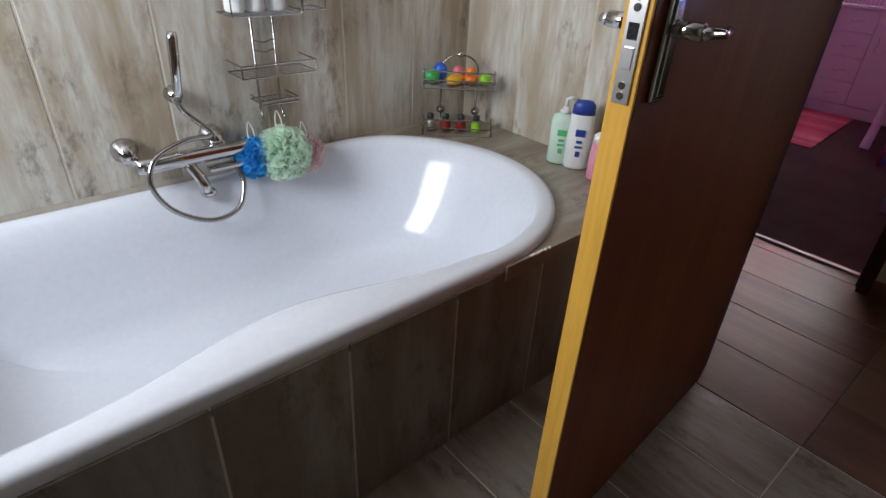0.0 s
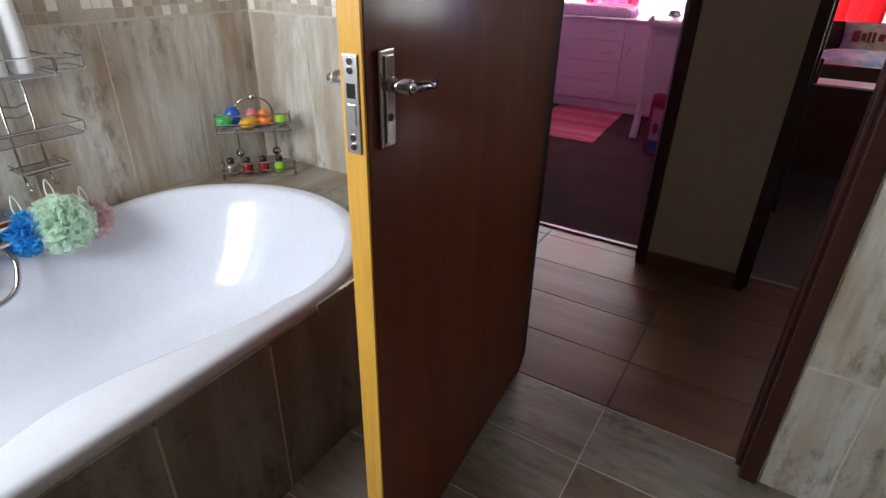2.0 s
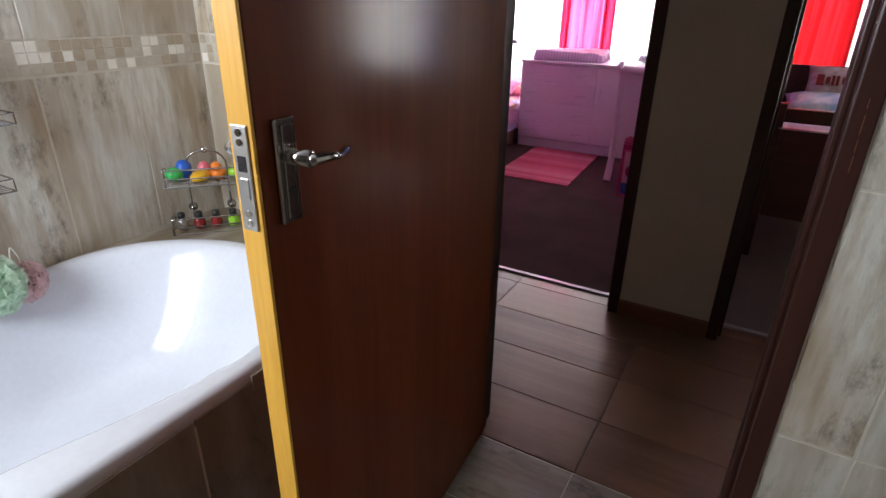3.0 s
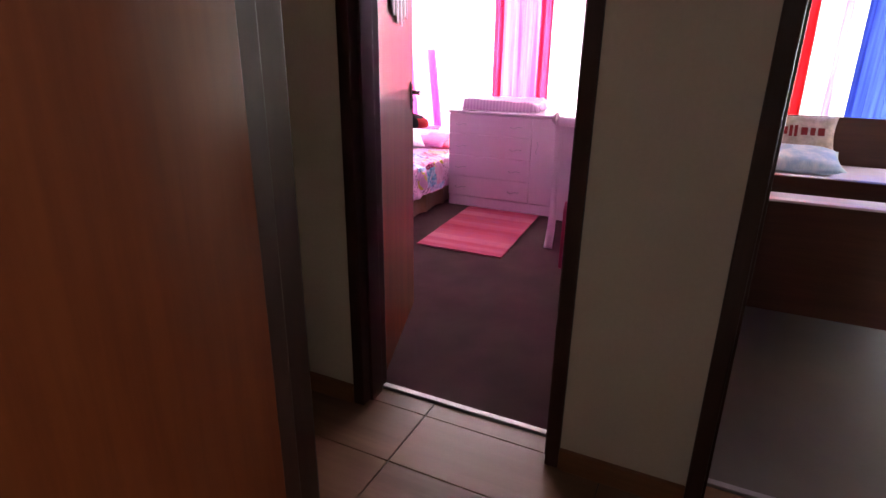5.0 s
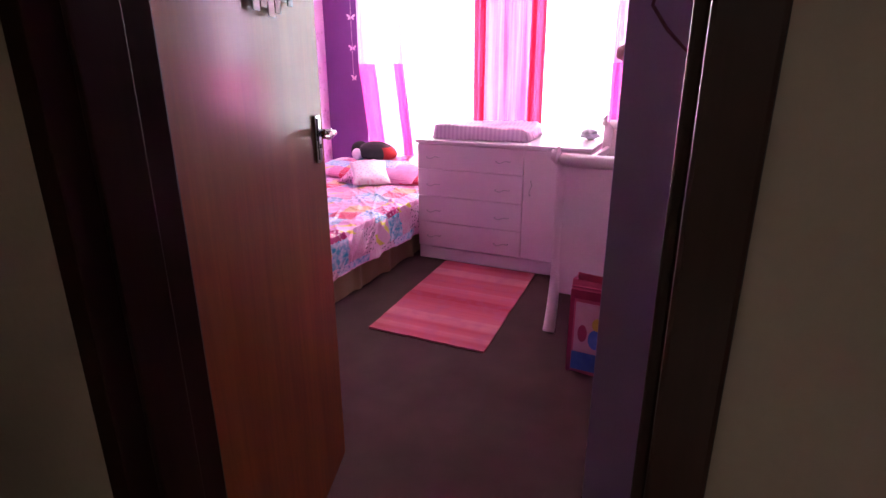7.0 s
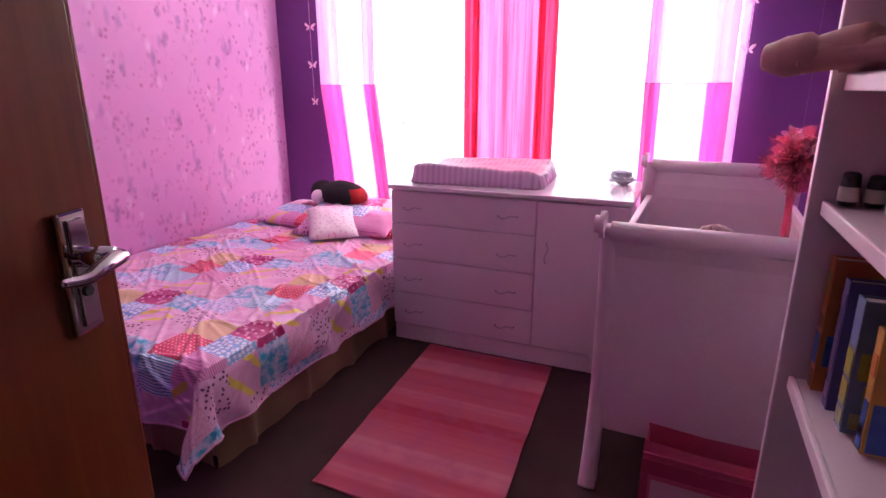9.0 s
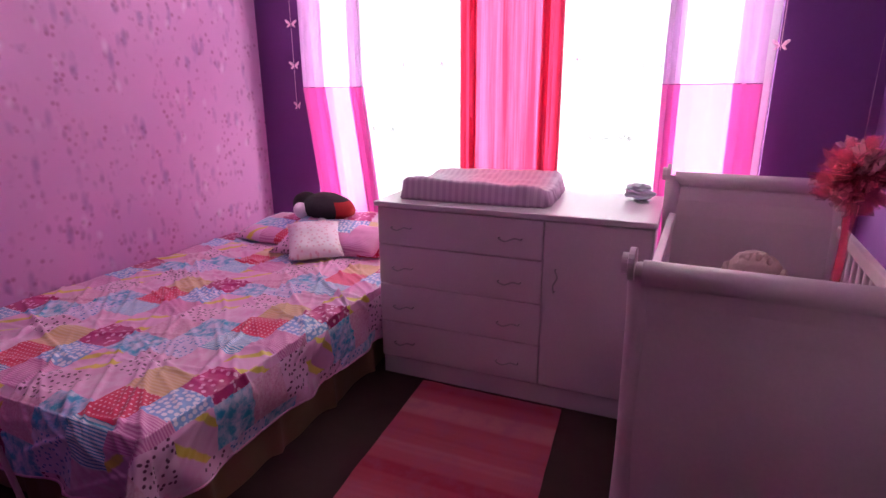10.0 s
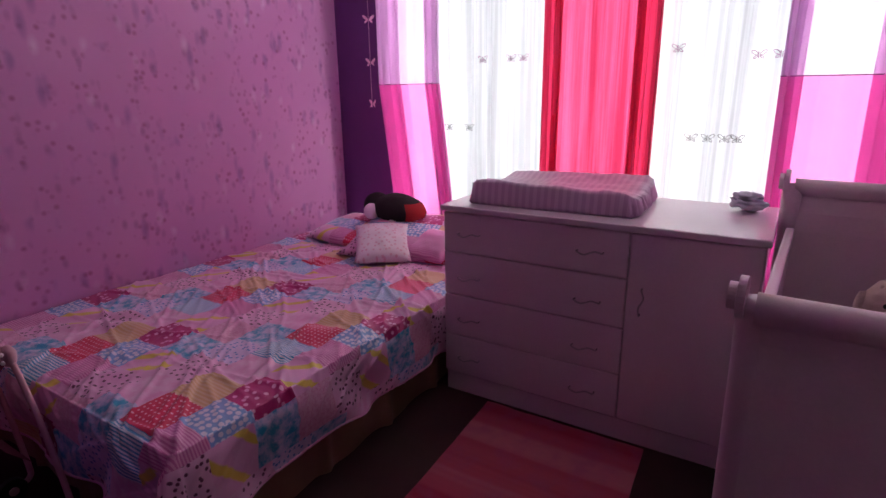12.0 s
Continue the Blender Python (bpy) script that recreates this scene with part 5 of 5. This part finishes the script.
part("top_panel", box(KX0 - 0.008, KX1 + 0.008, KY0, KY1 + 0.008, 1.951, 1.975, 0.004), WHITE_PAINT, case)
SHELVES = (0.06, 0.40, 0.722, 1.070, 1.285, 1.62)
for z in SHELVES:
    shelf = part("shelf", box(KX0 + 0.0205, KX1 - 0.0205, KY0 + 0.009, KY1 - 0.032, z - 0.020, z, 0.003), WHITE_PAINT, case)
    part("lip", box(KX0 + 0.021, KX1 - 0.021, KY1 - 0.0315, KY1 - 0.020, z - 0.024, z + 0.003, 0.004), WHITE_PAINT, shelf)
BROWN_INK = mottled("dull brown paint", (0.20, 0.07, 0.10), (0.16, 0.06, 0.09), 0.7)
heart = [(0.0, -0.085), (0.05, -0.035), (0.085, 0.015), (0.075, 0.055), (0.035, 0.065), (0.0, 0.035), (-0.035, 0.065), (-0.075, 0.055), (-0.085, 0.015), (-0.05, -0.035)]
sign = thing("heart_ornament", pose(KX0 - 0.006, 0.335, 1.385), "dark wire heart hung on the bookcase's side", "ornament")
part("outline", tube([(0, y, z) for y, z in heart], 0.004, sides=8, closed=True), BROWN_INK, sign, smooth=True)
part("hanger", tube([(0, 0, 0.035), (0.002, 0, 0.30)], 0.0015, sides=5), BROWN_INK, sign)

PAGES = mottled("book pages", (0.72, 0.68, 0.58), (0.66, 0.62, 0.52), 0.85)


def book(x, y, z, thick, height, depth, tone, lean, blocks):
    """An upright book, its spine towards the room; blocks are (low, high, ink) bands printed on spine and cover."""
    cover = mottled("book cover", tone, tuple(0.7 * k for k in tone), 0.45, 14.0)
    top = thing("book", pose(x, y, z + 0.001 + thick * abs(math.sin(radians(lean))), 0, lean, 0), "upright illustrated children's book on the shelf", "book", "books on the bookcase")
    for a in (0, thick - 0.003):
        part("cover", box(a, a + 0.003, -depth, 0, 0, height, 0.001), cover, top)
    part("spine", box(0.0031, thick - 0.0031, -0.004, 0, 0, height, 0.001), cover, top)
    part("page_block", box(0.0032, thick - 0.0032, -depth + 0.004, -0.0045, 0.003, height - 0.004), PAGES, top)
    for low, high, start, end, ink in blocks:
        print_ink = mottled("book print", ink, tuple(0.6 * k for k in ink), 0.45, 60.0)
        part("spine_print", box(0.004, thick - 0.004, 0.0002, 0.0012, height * low, height * high), print_ink, top)
        part("cover_print", box(-0.0012, -0.0002, -depth * end, -depth * start, height * low, height * high), print_ink, top)


BLUE_INK, BROWN_PRINT, VIOLET_INK, YELLOW_INK, PALE_INK = (0.04, 0.13, 0.45), (0.26, 0.10, 0.05), (0.20, 0.10, 0.34), (0.44, 0.42, 0.07), (0.55, 0.40, 0.42)
book(3.885, 0.423, SHELVES[2], 0.034, 0.255, 0.19, (0.66, 0.22, 0.04), 0, ((0.20, 0.44, 0.05, 0.75, BLUE_INK), (0.02, 0.16, 0.1, 0.9, BROWN_PRINT), (0.48, 0.58, 0.1, 0.6, BROWN_PRINT), (0.74, 0.90, 0.3, 0.8, (0.40, 0.34, 0.05))))
book(3.815, 0.412, SHELVES[2], 0.030, 0.235, 0.18, (0.12, 0.09, 0.30), 2, ((0.30, 0.72, 0.2, 0.5, VIOLET_INK), (0.08, 0.2, 0.15, 0.6, (0.30, 0.16, 0.36)), (0.80, 0.9, 0.1, 0.7, (0.24, 0.14, 0.42))))
book(3.745, 0.405, SHELVES[2], 0.040, 0.225, 0.17, (0.17, 0.23, 0.40), 3, ((0.42, 0.62, 0.05, 0.3, YELLOW_INK), (0.20, 0.38, 0.12, 0.4, YELLOW_INK), (0.04, 0.16, 0.05, 0.35, (0.38, 0.36, 0.16))))
book(3.690, 0.390, SHELVES[2], 0.028, 0.200, 0.10, (0.66, 0.36, 0.05), 4, ((0.02, 0.42, 0.05, 0.4, BLUE_INK), (0.12, 0.22, 0.45, 0.9, PALE_INK), (0.62, 0.80, 0.2, 0.7, (0.62, 0.20, 0.03))))
for x, y, h in ((3.905, 0.420, 0.058), (3.905, 0.382, 0.054), (3.900, 0.346, 0.057), (3.900, 0.312, 0.052)):
    vial = tagged(flask("small_bottle", x, y, SHELVES[3] + 0.001, 0.015, h, 1.0, BLACK_PLASTIC, BLACK_PLASTIC, "small dark bottle with a pale paper label on the bookcase shelf", None, 1), group="small bottles on the bookcase")
    part("paper_label", lathe([(0.0158, h * 0.14), (0.0161, h * 0.16), (0.0161, h * 0.55), (0.0158, h * 0.57)], sides=16), PAGES, vial, "pale paper label", True)
pot = thing("lidded_pot", pose(3.825, KY1 - 0.115, SHELVES[3] + 0.001), "small white lidded pot on the bookcase shelf", "pot")
part("body", lathe([(0.026, 0), (0.03, 0.004), (0.03, 0.026), (0.027, 0.03)]), WHITE_PLASTIC, pot, smooth=True)
part("lid", lathe([(0.031, 0.0305), (0.031, 0.04), (0.026, 0.043)]), WHITE_PLASTIC, pot, smooth=True)
tagged(finish("toy_box", box(3.56, 3.72, 0.20, 0.36, SHELVES[3] + 0.001, SHELVES[3] + 0.15, 0.03, segments=3), PINK_TOY, True), "red-pink padded box on the bookcase shelf", "box")

SKIN_VINYL = mottled("tan doll vinyl", (0.60, 0.33, 0.30), (0.54, 0.29, 0.26), 0.5, 10.0)
bm = bmesh.new()
for side in (-1, 1):
    reach = -0.03 if side > 0 else -0.06
    leg = curve_points([(3.70, 0.24 + 0.02 * side, 1.36), (3.76, 0.31 + 0.032 * side, 1.338), (3.84, 0.42 + 0.03 * side, 1.318), (3.885, 0.49 + 0.026 * side, 1.314), (3.915 + reach, 0.525 + 0.024 * side + reach, 1.310 - reach / 3), (3.935 + reach, 0.555 + 0.022 * side + reach, 1.306 - reach / 3), (3.95 + reach, 0.585 + 0.020 * side + reach, 1.306 - reach / 3)], 6)
    girth = [0.024, 0.022, 0.019, 0.026, 0.033, 0.033, 0.022]
    tube(leg, [girth[min(6, k // 6)] * (1 - k % 6 / 6) + girth[min(6, k // 6 + 1)] * (k % 6) / 6 for k in range(len(leg))], bm, 14)
ball((3.70, 0.24, 1.40), (0.07, 0.08, 0.10), bm, 12, 16)
ball((3.69, 0.23, 1.53), (0.065, 0.065, 0.065), bm, 12, 16)
tagged(finish("doll", bm, SKIN_VINYL, True), "tan vinyl doll on the shelf, feet over its edge", "doll")

# gift bag
BAG_PINK = mottled("pink printed paper", (0.75, 0.14, 0.26), (0.66, 0.10, 0.22), 0.45, 8.0)
BAG_BLUE = mottled("blue printed paper", (0.05, 0.12, 0.50), (0.10, 0.20, 0.58), 0.45, 16.0)
BAG_PALE = mottled("pale pink printed paper", (0.82, 0.48, 0.58), (0.74, 0.36, 0.5), 0.45, 16.0)
bag = thing("gift_bag", pose(4.02, 0.43, 0.006, 0, 0, -3), "pink printed paper gift bag standing on the carpet", "gift bag")
bm = bmesh.new()
loop = [(0, 0), (0.0, 0.135), (0.0, 0.27), (0.06, 0.262), (0.12, 0.27), (0.12, 0.135), (0.12, 0), (0.06, 0.008)]
rings = [[bm.verts.new((x + (0.06 - x) * 0.25 * max(0, h - 0.3) / 0.1, y, h + 0.004 * math.sin(30 * y))) for x, y in loop] for h in (0.0, 0.1, 0.2, 0.3, 0.42)]
for a, b in zip(rings, rings[1:]):
    for k in range(8):
        bm.faces.new((a[k], a[(k + 1) % 8], b[(k + 1) % 8], b[k]))
bm.faces.new(rings[0])
part("paper", bm, BAG_PINK, bag)
BAG_DEEP = mottled("deep pink printed paper", (0.50, 0.04, 0.14), (0.42, 0.03, 0.12), 0.4, 16.0)
BAG_YELLOW = mottled("yellow printed paper", (0.80, 0.58, 0.10), (0.70, 0.46, 0.10), 0.45, 30.0)
part("print_panel", box(-0.0035, -0.001, 0.02, 0.25, 0.015, 0.10, 0.001), BAG_BLUE, bag, "blue printed picture panel")
part("print_panel", box(-0.0035, -0.001, 0.025, 0.245, 0.102, 0.33, 0.001), BAG_PALE, bag, "pale pink printed picture panel")
for y0, y1, z0, z1 in ((0.0, 0.27, 0.345, 0.385), (0.0, 0.018, 0.0, 0.344), (0.252, 0.27, 0.0, 0.344)):
    part("border", box(-0.003, -0.0008, y0, y1, z0, z1, 0.0008), BAG_DEEP, bag, "deep pink printed border")
for y, z, w, h, ink in ((0.15, 0.24, 0.022, 0.030, BAG_YELLOW), (0.155, 0.17, 0.030, 0.045, BAG_BLUE), (0.075, 0.20, 0.024, 0.030, BAG_DEEP), (0.08, 0.14, 0.032, 0.036, BAG_YELLOW), (0.21, 0.19, 0.020, 0.040, BAG_DEEP)):
    part("printed_shape", ball((-0.0036, y, z), (0.0012, w, h), None, 8, 14), ink, bag, "printed picture shape")
part("rim_band", tube([(0.006, 0.0, 0.395), (0.006, 0.27, 0.395)], 0.004, sides=6), BAG_DEEP, bag)

# toy pram at the foot of the bed
PRAM = mottled("pale pink plastic tube", (0.80, 0.50, 0.56), (0.74, 0.44, 0.5), 0.4)
PRAM_CLOTH = mottled("dark rose cloth", (0.30, 0.10, 0.14), (0.24, 0.08, 0.11), 0.9)
pram = thing("doll_pram", pose(0, 0, 0), "toy doll pram with a pale pink tubular frame", "toy pram")
for y in (2.73, 2.99):
    part("frame_tube", tube(curve_points([(3.872, y, 0.52), (3.878, y - 0.035, 0.44), (3.882, y - 0.10, 0.28), (3.880, y - 0.17, 0.10), (3.872, y - 0.185, 0.062), (3.84, y - 0.185, 0.045)], 6), 0.009, sides=10), PRAM, pram, smooth=True)
    knuckle = part("knuckle", ball((3.872, y, 0.515), (0.022, 0.024, 0.034), rough=0.1), PRAM, pram, smooth=True)
    for dz in (-0.012, 0.014):
        part("rivet", ball((3.852, y - 0.012, 0.515 + dz), (0.007, 0.007, 0.007), None, 8, 10), WHITE_PLASTIC, knuckle, smooth=True)
    wheel = part("wheel", tube([(3.82, y - 0.195, 0.045), (3.82, y - 0.175, 0.045)], 0.040, sides=20), BLACK_PLASTIC, pram)
    part("hub", tube([(3.82, y - 0.20, 0.045), (3.82, y - 0.17, 0.045)], 0.014, sides=14), PRAM, wheel)
part("handle_bar", tube([(3.872, 2.71, 0.525), (3.872, 3.01, 0.525)], 0.011, sides=10), PRAM, pram, smooth=True)
bm = bmesh.new()
rows = [[bm.verts.new((3.872 - 0.10 * math.sin(math.pi * u), 2.74 + 0.25 * v, 0.50 - 0.36 * u)) for v in (0, 0.25, 0.5, 0.75, 1)] for u in (0, 0.2, 0.4, 0.6, 0.8, 1)]
for a, b in zip(rows, rows[1:]):
    for k in range(4):
        bm.faces.new((a[k], a[k + 1], b[k + 1], b[k]))
part("seat", bm, PRAM_CLOTH, pram, "dark rose cloth seat", True)

# the bedroom's things stand this much off the drawn plan
for ob in scene.objects:
    if ob not in EARLIER and ob.parent is None and ob.type in ("EMPTY", "MESH"):
        ob.matrix_world = Matrix.Translation((-0.005, 0.024, 0)) @ ob.matrix_world

# name sign on the bedroom door
SIGN_DARK = mottled("dark plum board", (0.03, 0.012, 0.02), (0.05, 0.02, 0.03), 0.5)
SIGN_PALE = mottled("pale painted letters", (0.72, 0.60, 0.66), (0.66, 0.54, 0.6), 0.5)
name_sign = thing("door_sign", bed_door.matrix_world @ pose(0.26, -0.012, 1.38), "dark hanging sign with pale cut-out bars on the door", "sign")
rng = random.Random(8)
part("board", box(0.0, 0.32, 0.002, 0.008, 0.05, 0.22, 0.002), SIGN_DARK, name_sign)
for k in range(8):
    low = 0.04 - 0.035 * math.sin(math.pi * (k + 0.5) / 8) + rng.uniform(-0.012, 0.012)
    part("tail", box(0.012 + k * 0.038, 0.044 + k * 0.038, -0.001, 0.0015, low, 0.20, 0.001), SIGN_DARK if k % 2 else SIGN_PALE, name_sign, "cut-out letter bar")

# ---- second bedroom ----
BED2 = stained_wood("dark stained bed wood", (0.05, 0.020, 0.014), (0.09, 0.036, 0.024), 1, 0.35, 0.3, 10.0)
bed2 = thing("wooden_bed", pose(0, 0, 0), "dark stained wooden bed with a panelled foot board", "bed")
Y0, Y1 = -1.22, -0.16
part("foot_rail", box(3.33, 3.37, Y0, Y1, 0.765, 0.835, 0.006), BED2, bed2)
part("foot_panel", box(3.34, 3.36, Y0 + 0.03, Y1 - 0.03, 0.25, 0.726, 0.003), BED2, bed2)
# White paint stands for the bright line of light along the ledge.
part("foot_ledge", box(3.325, 3.375, Y0 + 0.03, Y1 - 0.03, 0.728, 0.738, 0.002), WHITE_PAINT, bed2, "ledge painted white for the light it catches")
for y in (Y0, Y1 - 0.05):
    part("post", box(3.325, 3.375, y, y + 0.05, 0.004, 0.86, 0.006), BED2, bed2)
    part("side_board", box(3.376, 5.62, y + 0.01, y + 0.035, 0.28, 0.42, 0.004), BED2, bed2)
    part("post", box(5.60, 5.65, y, y + 0.05, 0.004, 0.95, 0.006), BED2, bed2)
part("head_board", box(5.61, 5.64, Y0 + 0.05, Y1 - 0.05, 0.40, 0.88, 0.004), BED2, bed2)
part("mattress", box(3.40, 5.60, Y0 + 0.04, Y1 - 0.04, 0.36, 0.55, 0.04, segments=3), SHEET, bed2, smooth=True)
BLUE_PRINT = printed("blue printed cotton", (0.35, 0.58, 0.72), (0.72, 0.82, 0.86), "plain", 9.0)
WORD_PRINT = printed("cream cotton", (0.62, 0.54, 0.44), (0.42, 0.36, 0.28), "plain", 16.0)
pillow("pillow", pose(5.22, -0.52, 0.625, 0, -10, 0), 0.42, 0.62, 0.15, BLUE_PRINT, "light blue printed pillow on the second bed")
word = pillow("scatter_cushion", pose(5.40, -0.56, 0.77, 0, -62, 0), 0.28, 0.46, 0.11, WORD_PRINT, "cream scatter cushion with dark red lettering", "cushion")
for k, (a, w, h) in enumerate(((-0.16, 0.05, 0.085), (-0.10, 0.03, 0.055), (-0.06, 0.02, 0.08), (-0.03, 0.02, 0.08), (0.01, 0.04, 0.055), (0.065, 0.03, 0.055), (0.11, 0.04, 0.055))):
    part("lettering_bar", box(-h / 2, h / 2, -a - w, -a, 0.052, 0.060, 0.003), BAG_PINK if k > 99 else RED_GEL, word, "dark red lettering bar")

# ---- tiles, piece by piece ----


def tile_mesh(name, sx, sy, sz, mat, bevel=0.0016):
    bm = box(0, sx, 0, sy, 0, sz, bevel, segments=1)
    me = bpy.data.meshes.new(name)
    bm.to_mesh(me)
    bm.free()
    me.materials.append(mat)
    return me


TILES = {}


def lay(parent, name, x, y, z, sx, sy, sz, mat):
    key = (name, round(sx, 3), round(sy, 3), round(sz, 3), mat.name)
    if key not in TILES:
        TILES[key] = tile_mesh(name, sx, sy, sz, mat)
    ob = new(name, TILES[key])
    ob.parent = parent
    ob.location = (x, y, z)


G = 0.005
ROWS_Z = ((0.497, 1.083), (1.187, 1.772), (1.775, 2.36))
cuts = [-1.1, -1.0, -0.7, -0.4, -0.1, 0.2, 0.5, 0.80, 1.10, 1.384]
for a, b in zip(cuts, cuts[1:]):
    for z0, z1 in ROWS_Z:
        lay(wall_back, "tile", a + G / 2, 1.760, z0, b - a - G, 0.009, z1 - z0 - G, WALL_TILE)
cuts = [0.60, 0.86, 1.16, 1.46, 1.759]
for a, b in zip(cuts, cuts[1:]):
    for z0, z1 in ROWS_Z:
        lay(wall_end, "tile", 1.385, a + G / 2, z0, 0.009, b - a - G, z1 - z0 - G, WALL_TILE)
cuts = [-1.5, -1.36, -1.06, -0.76, -0.46, -0.308]
for a, b in zip(cuts, cuts[1:]):
    for z0, z1 in ((0.0, 0.415), (0.415, 1.0), (1.0, 1.585), (1.585, 2.17)):
        lay(wall_door, "tile", 1.190, a + G / 2, z0, 0.009, b - a - G, z1 - z0 - G, WALL_TILE)
rng = random.Random(3)
step = 0.0325
for row in range(3):
    z = 1.0865 + row * step
    for k in range(44):
        x = 1.352 - k * step
        mt = rng.choice((MOSAIC_A, MOSAIC_B, MOSAIC_B, MOSAIC_C, MOSAIC_C))
        lay(wall_back, "mosaic_tile", x, 1.7595, z, step - 0.0025, 0.009, step - 0.0025, mt)
    for k in range(32):
        y = 1.724 - k * step
        mt = rng.choice((MOSAIC_A, MOSAIC_B, MOSAIC_C, MOSAIC_C))
        lay(wall_end, "mosaic_tile", 1.3845, y, z, 0.009, step - 0.0025, step - 0.0025, mt)
# apron tiles, with shade put into their colour
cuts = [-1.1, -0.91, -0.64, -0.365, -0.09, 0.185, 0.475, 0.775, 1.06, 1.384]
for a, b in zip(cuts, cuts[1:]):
    lay(surround, "tile", a + G / 2, 0.762, 0.002, b - a - G, 0.009, 0.490, SHADED_TILE)
# floor tiles: rows along y, their joints in line
G = 0.003
xs = [1.243 - 0.262 * k for k in range(9)] + [-1.1]
ys = [-1.5, -1.16, -0.51, 0.14, 0.772]
for a, b in zip(xs[1:], xs):
    for c, d in zip(ys, ys[1:]):
        lay(floor_bath, "tile", a + G / 2, c + G / 2, -0.006, b - a - G, d - c - G, 0.006, FLOOR_TILE)
xs = [1.247, 1.513, 1.785, 2.055, 2.325, 2.412]
ys = [-2.2, -1.81, -1.16, -0.51, 0.135, 0.785, 1.435, 2.085, 2.735, 3.2]
for a, b in zip(xs, xs[1:]):
    for c, d in zip(ys, ys[1:]):
        lay(floor_hall, "tile", a + G / 2, c + G / 2, -0.006, b - a - G, d - c - G, 0.006, PASSAGE_TILE)

# ragged bead of filler where the wall tiles stop short of the door frame
rng = random.Random(11)
bm = bmesh.new()
left, right = [], []
for k in range(90):
    z = 0.002 + k * 0.0228
    wob = 0.006 * noise.noise(Vector((k * 0.31, 0, 0))) + rng.uniform(-0.0022, 0.0022)
    left.append(bm.verts.new((1.1865 + rng.uniform(-0.001, 0.001), -0.3045 + wob, z)))
    right.append(bm.verts.new((1.1885, -0.3125 + wob * 0.5 + rng.uniform(-0.002, 0.002), z)))
for k in range(89):
    bm.faces.new((left[k], left[k + 1], right[k + 1], right[k]))
made = bmesh.ops.extrude_face_region(bm, geom=list(bm.faces))
for v in made["geom"]:
    if isinstance(v, bmesh.types.BMVert):
        v.co.x += 0.009
part("filler_bead", bm, MOSAIC_A, wall_door, "ragged cream filler along the tile edge")
rng = random.Random(4)
for k in range(5):
    bm = ball((0, 0, 0), (0.012 - 0.0015 * k, 0.005, 0.004), None, 6, 8, 0.6, 2.0)
    part("filler_crumb", bm, MOSAIC_A, surround, "crumb of cream filler").location = (0.725 + 0.016 * k, 0.764 + rng.uniform(-0.002, 0.002), 0.507)
for k, (z, tall) in enumerate(((1.03, 0.030), (1.068, 0.022), (1.10, 0.034), (1.145, 0.018))):
    part("varnish_chip", box(1.1735, 1.1746, -0.2868 + 0.001 * k, -0.2856 + 0.001 * k, z, z + tall), SKIRTING, wall_door, "paler wood where varnish has chipped off")
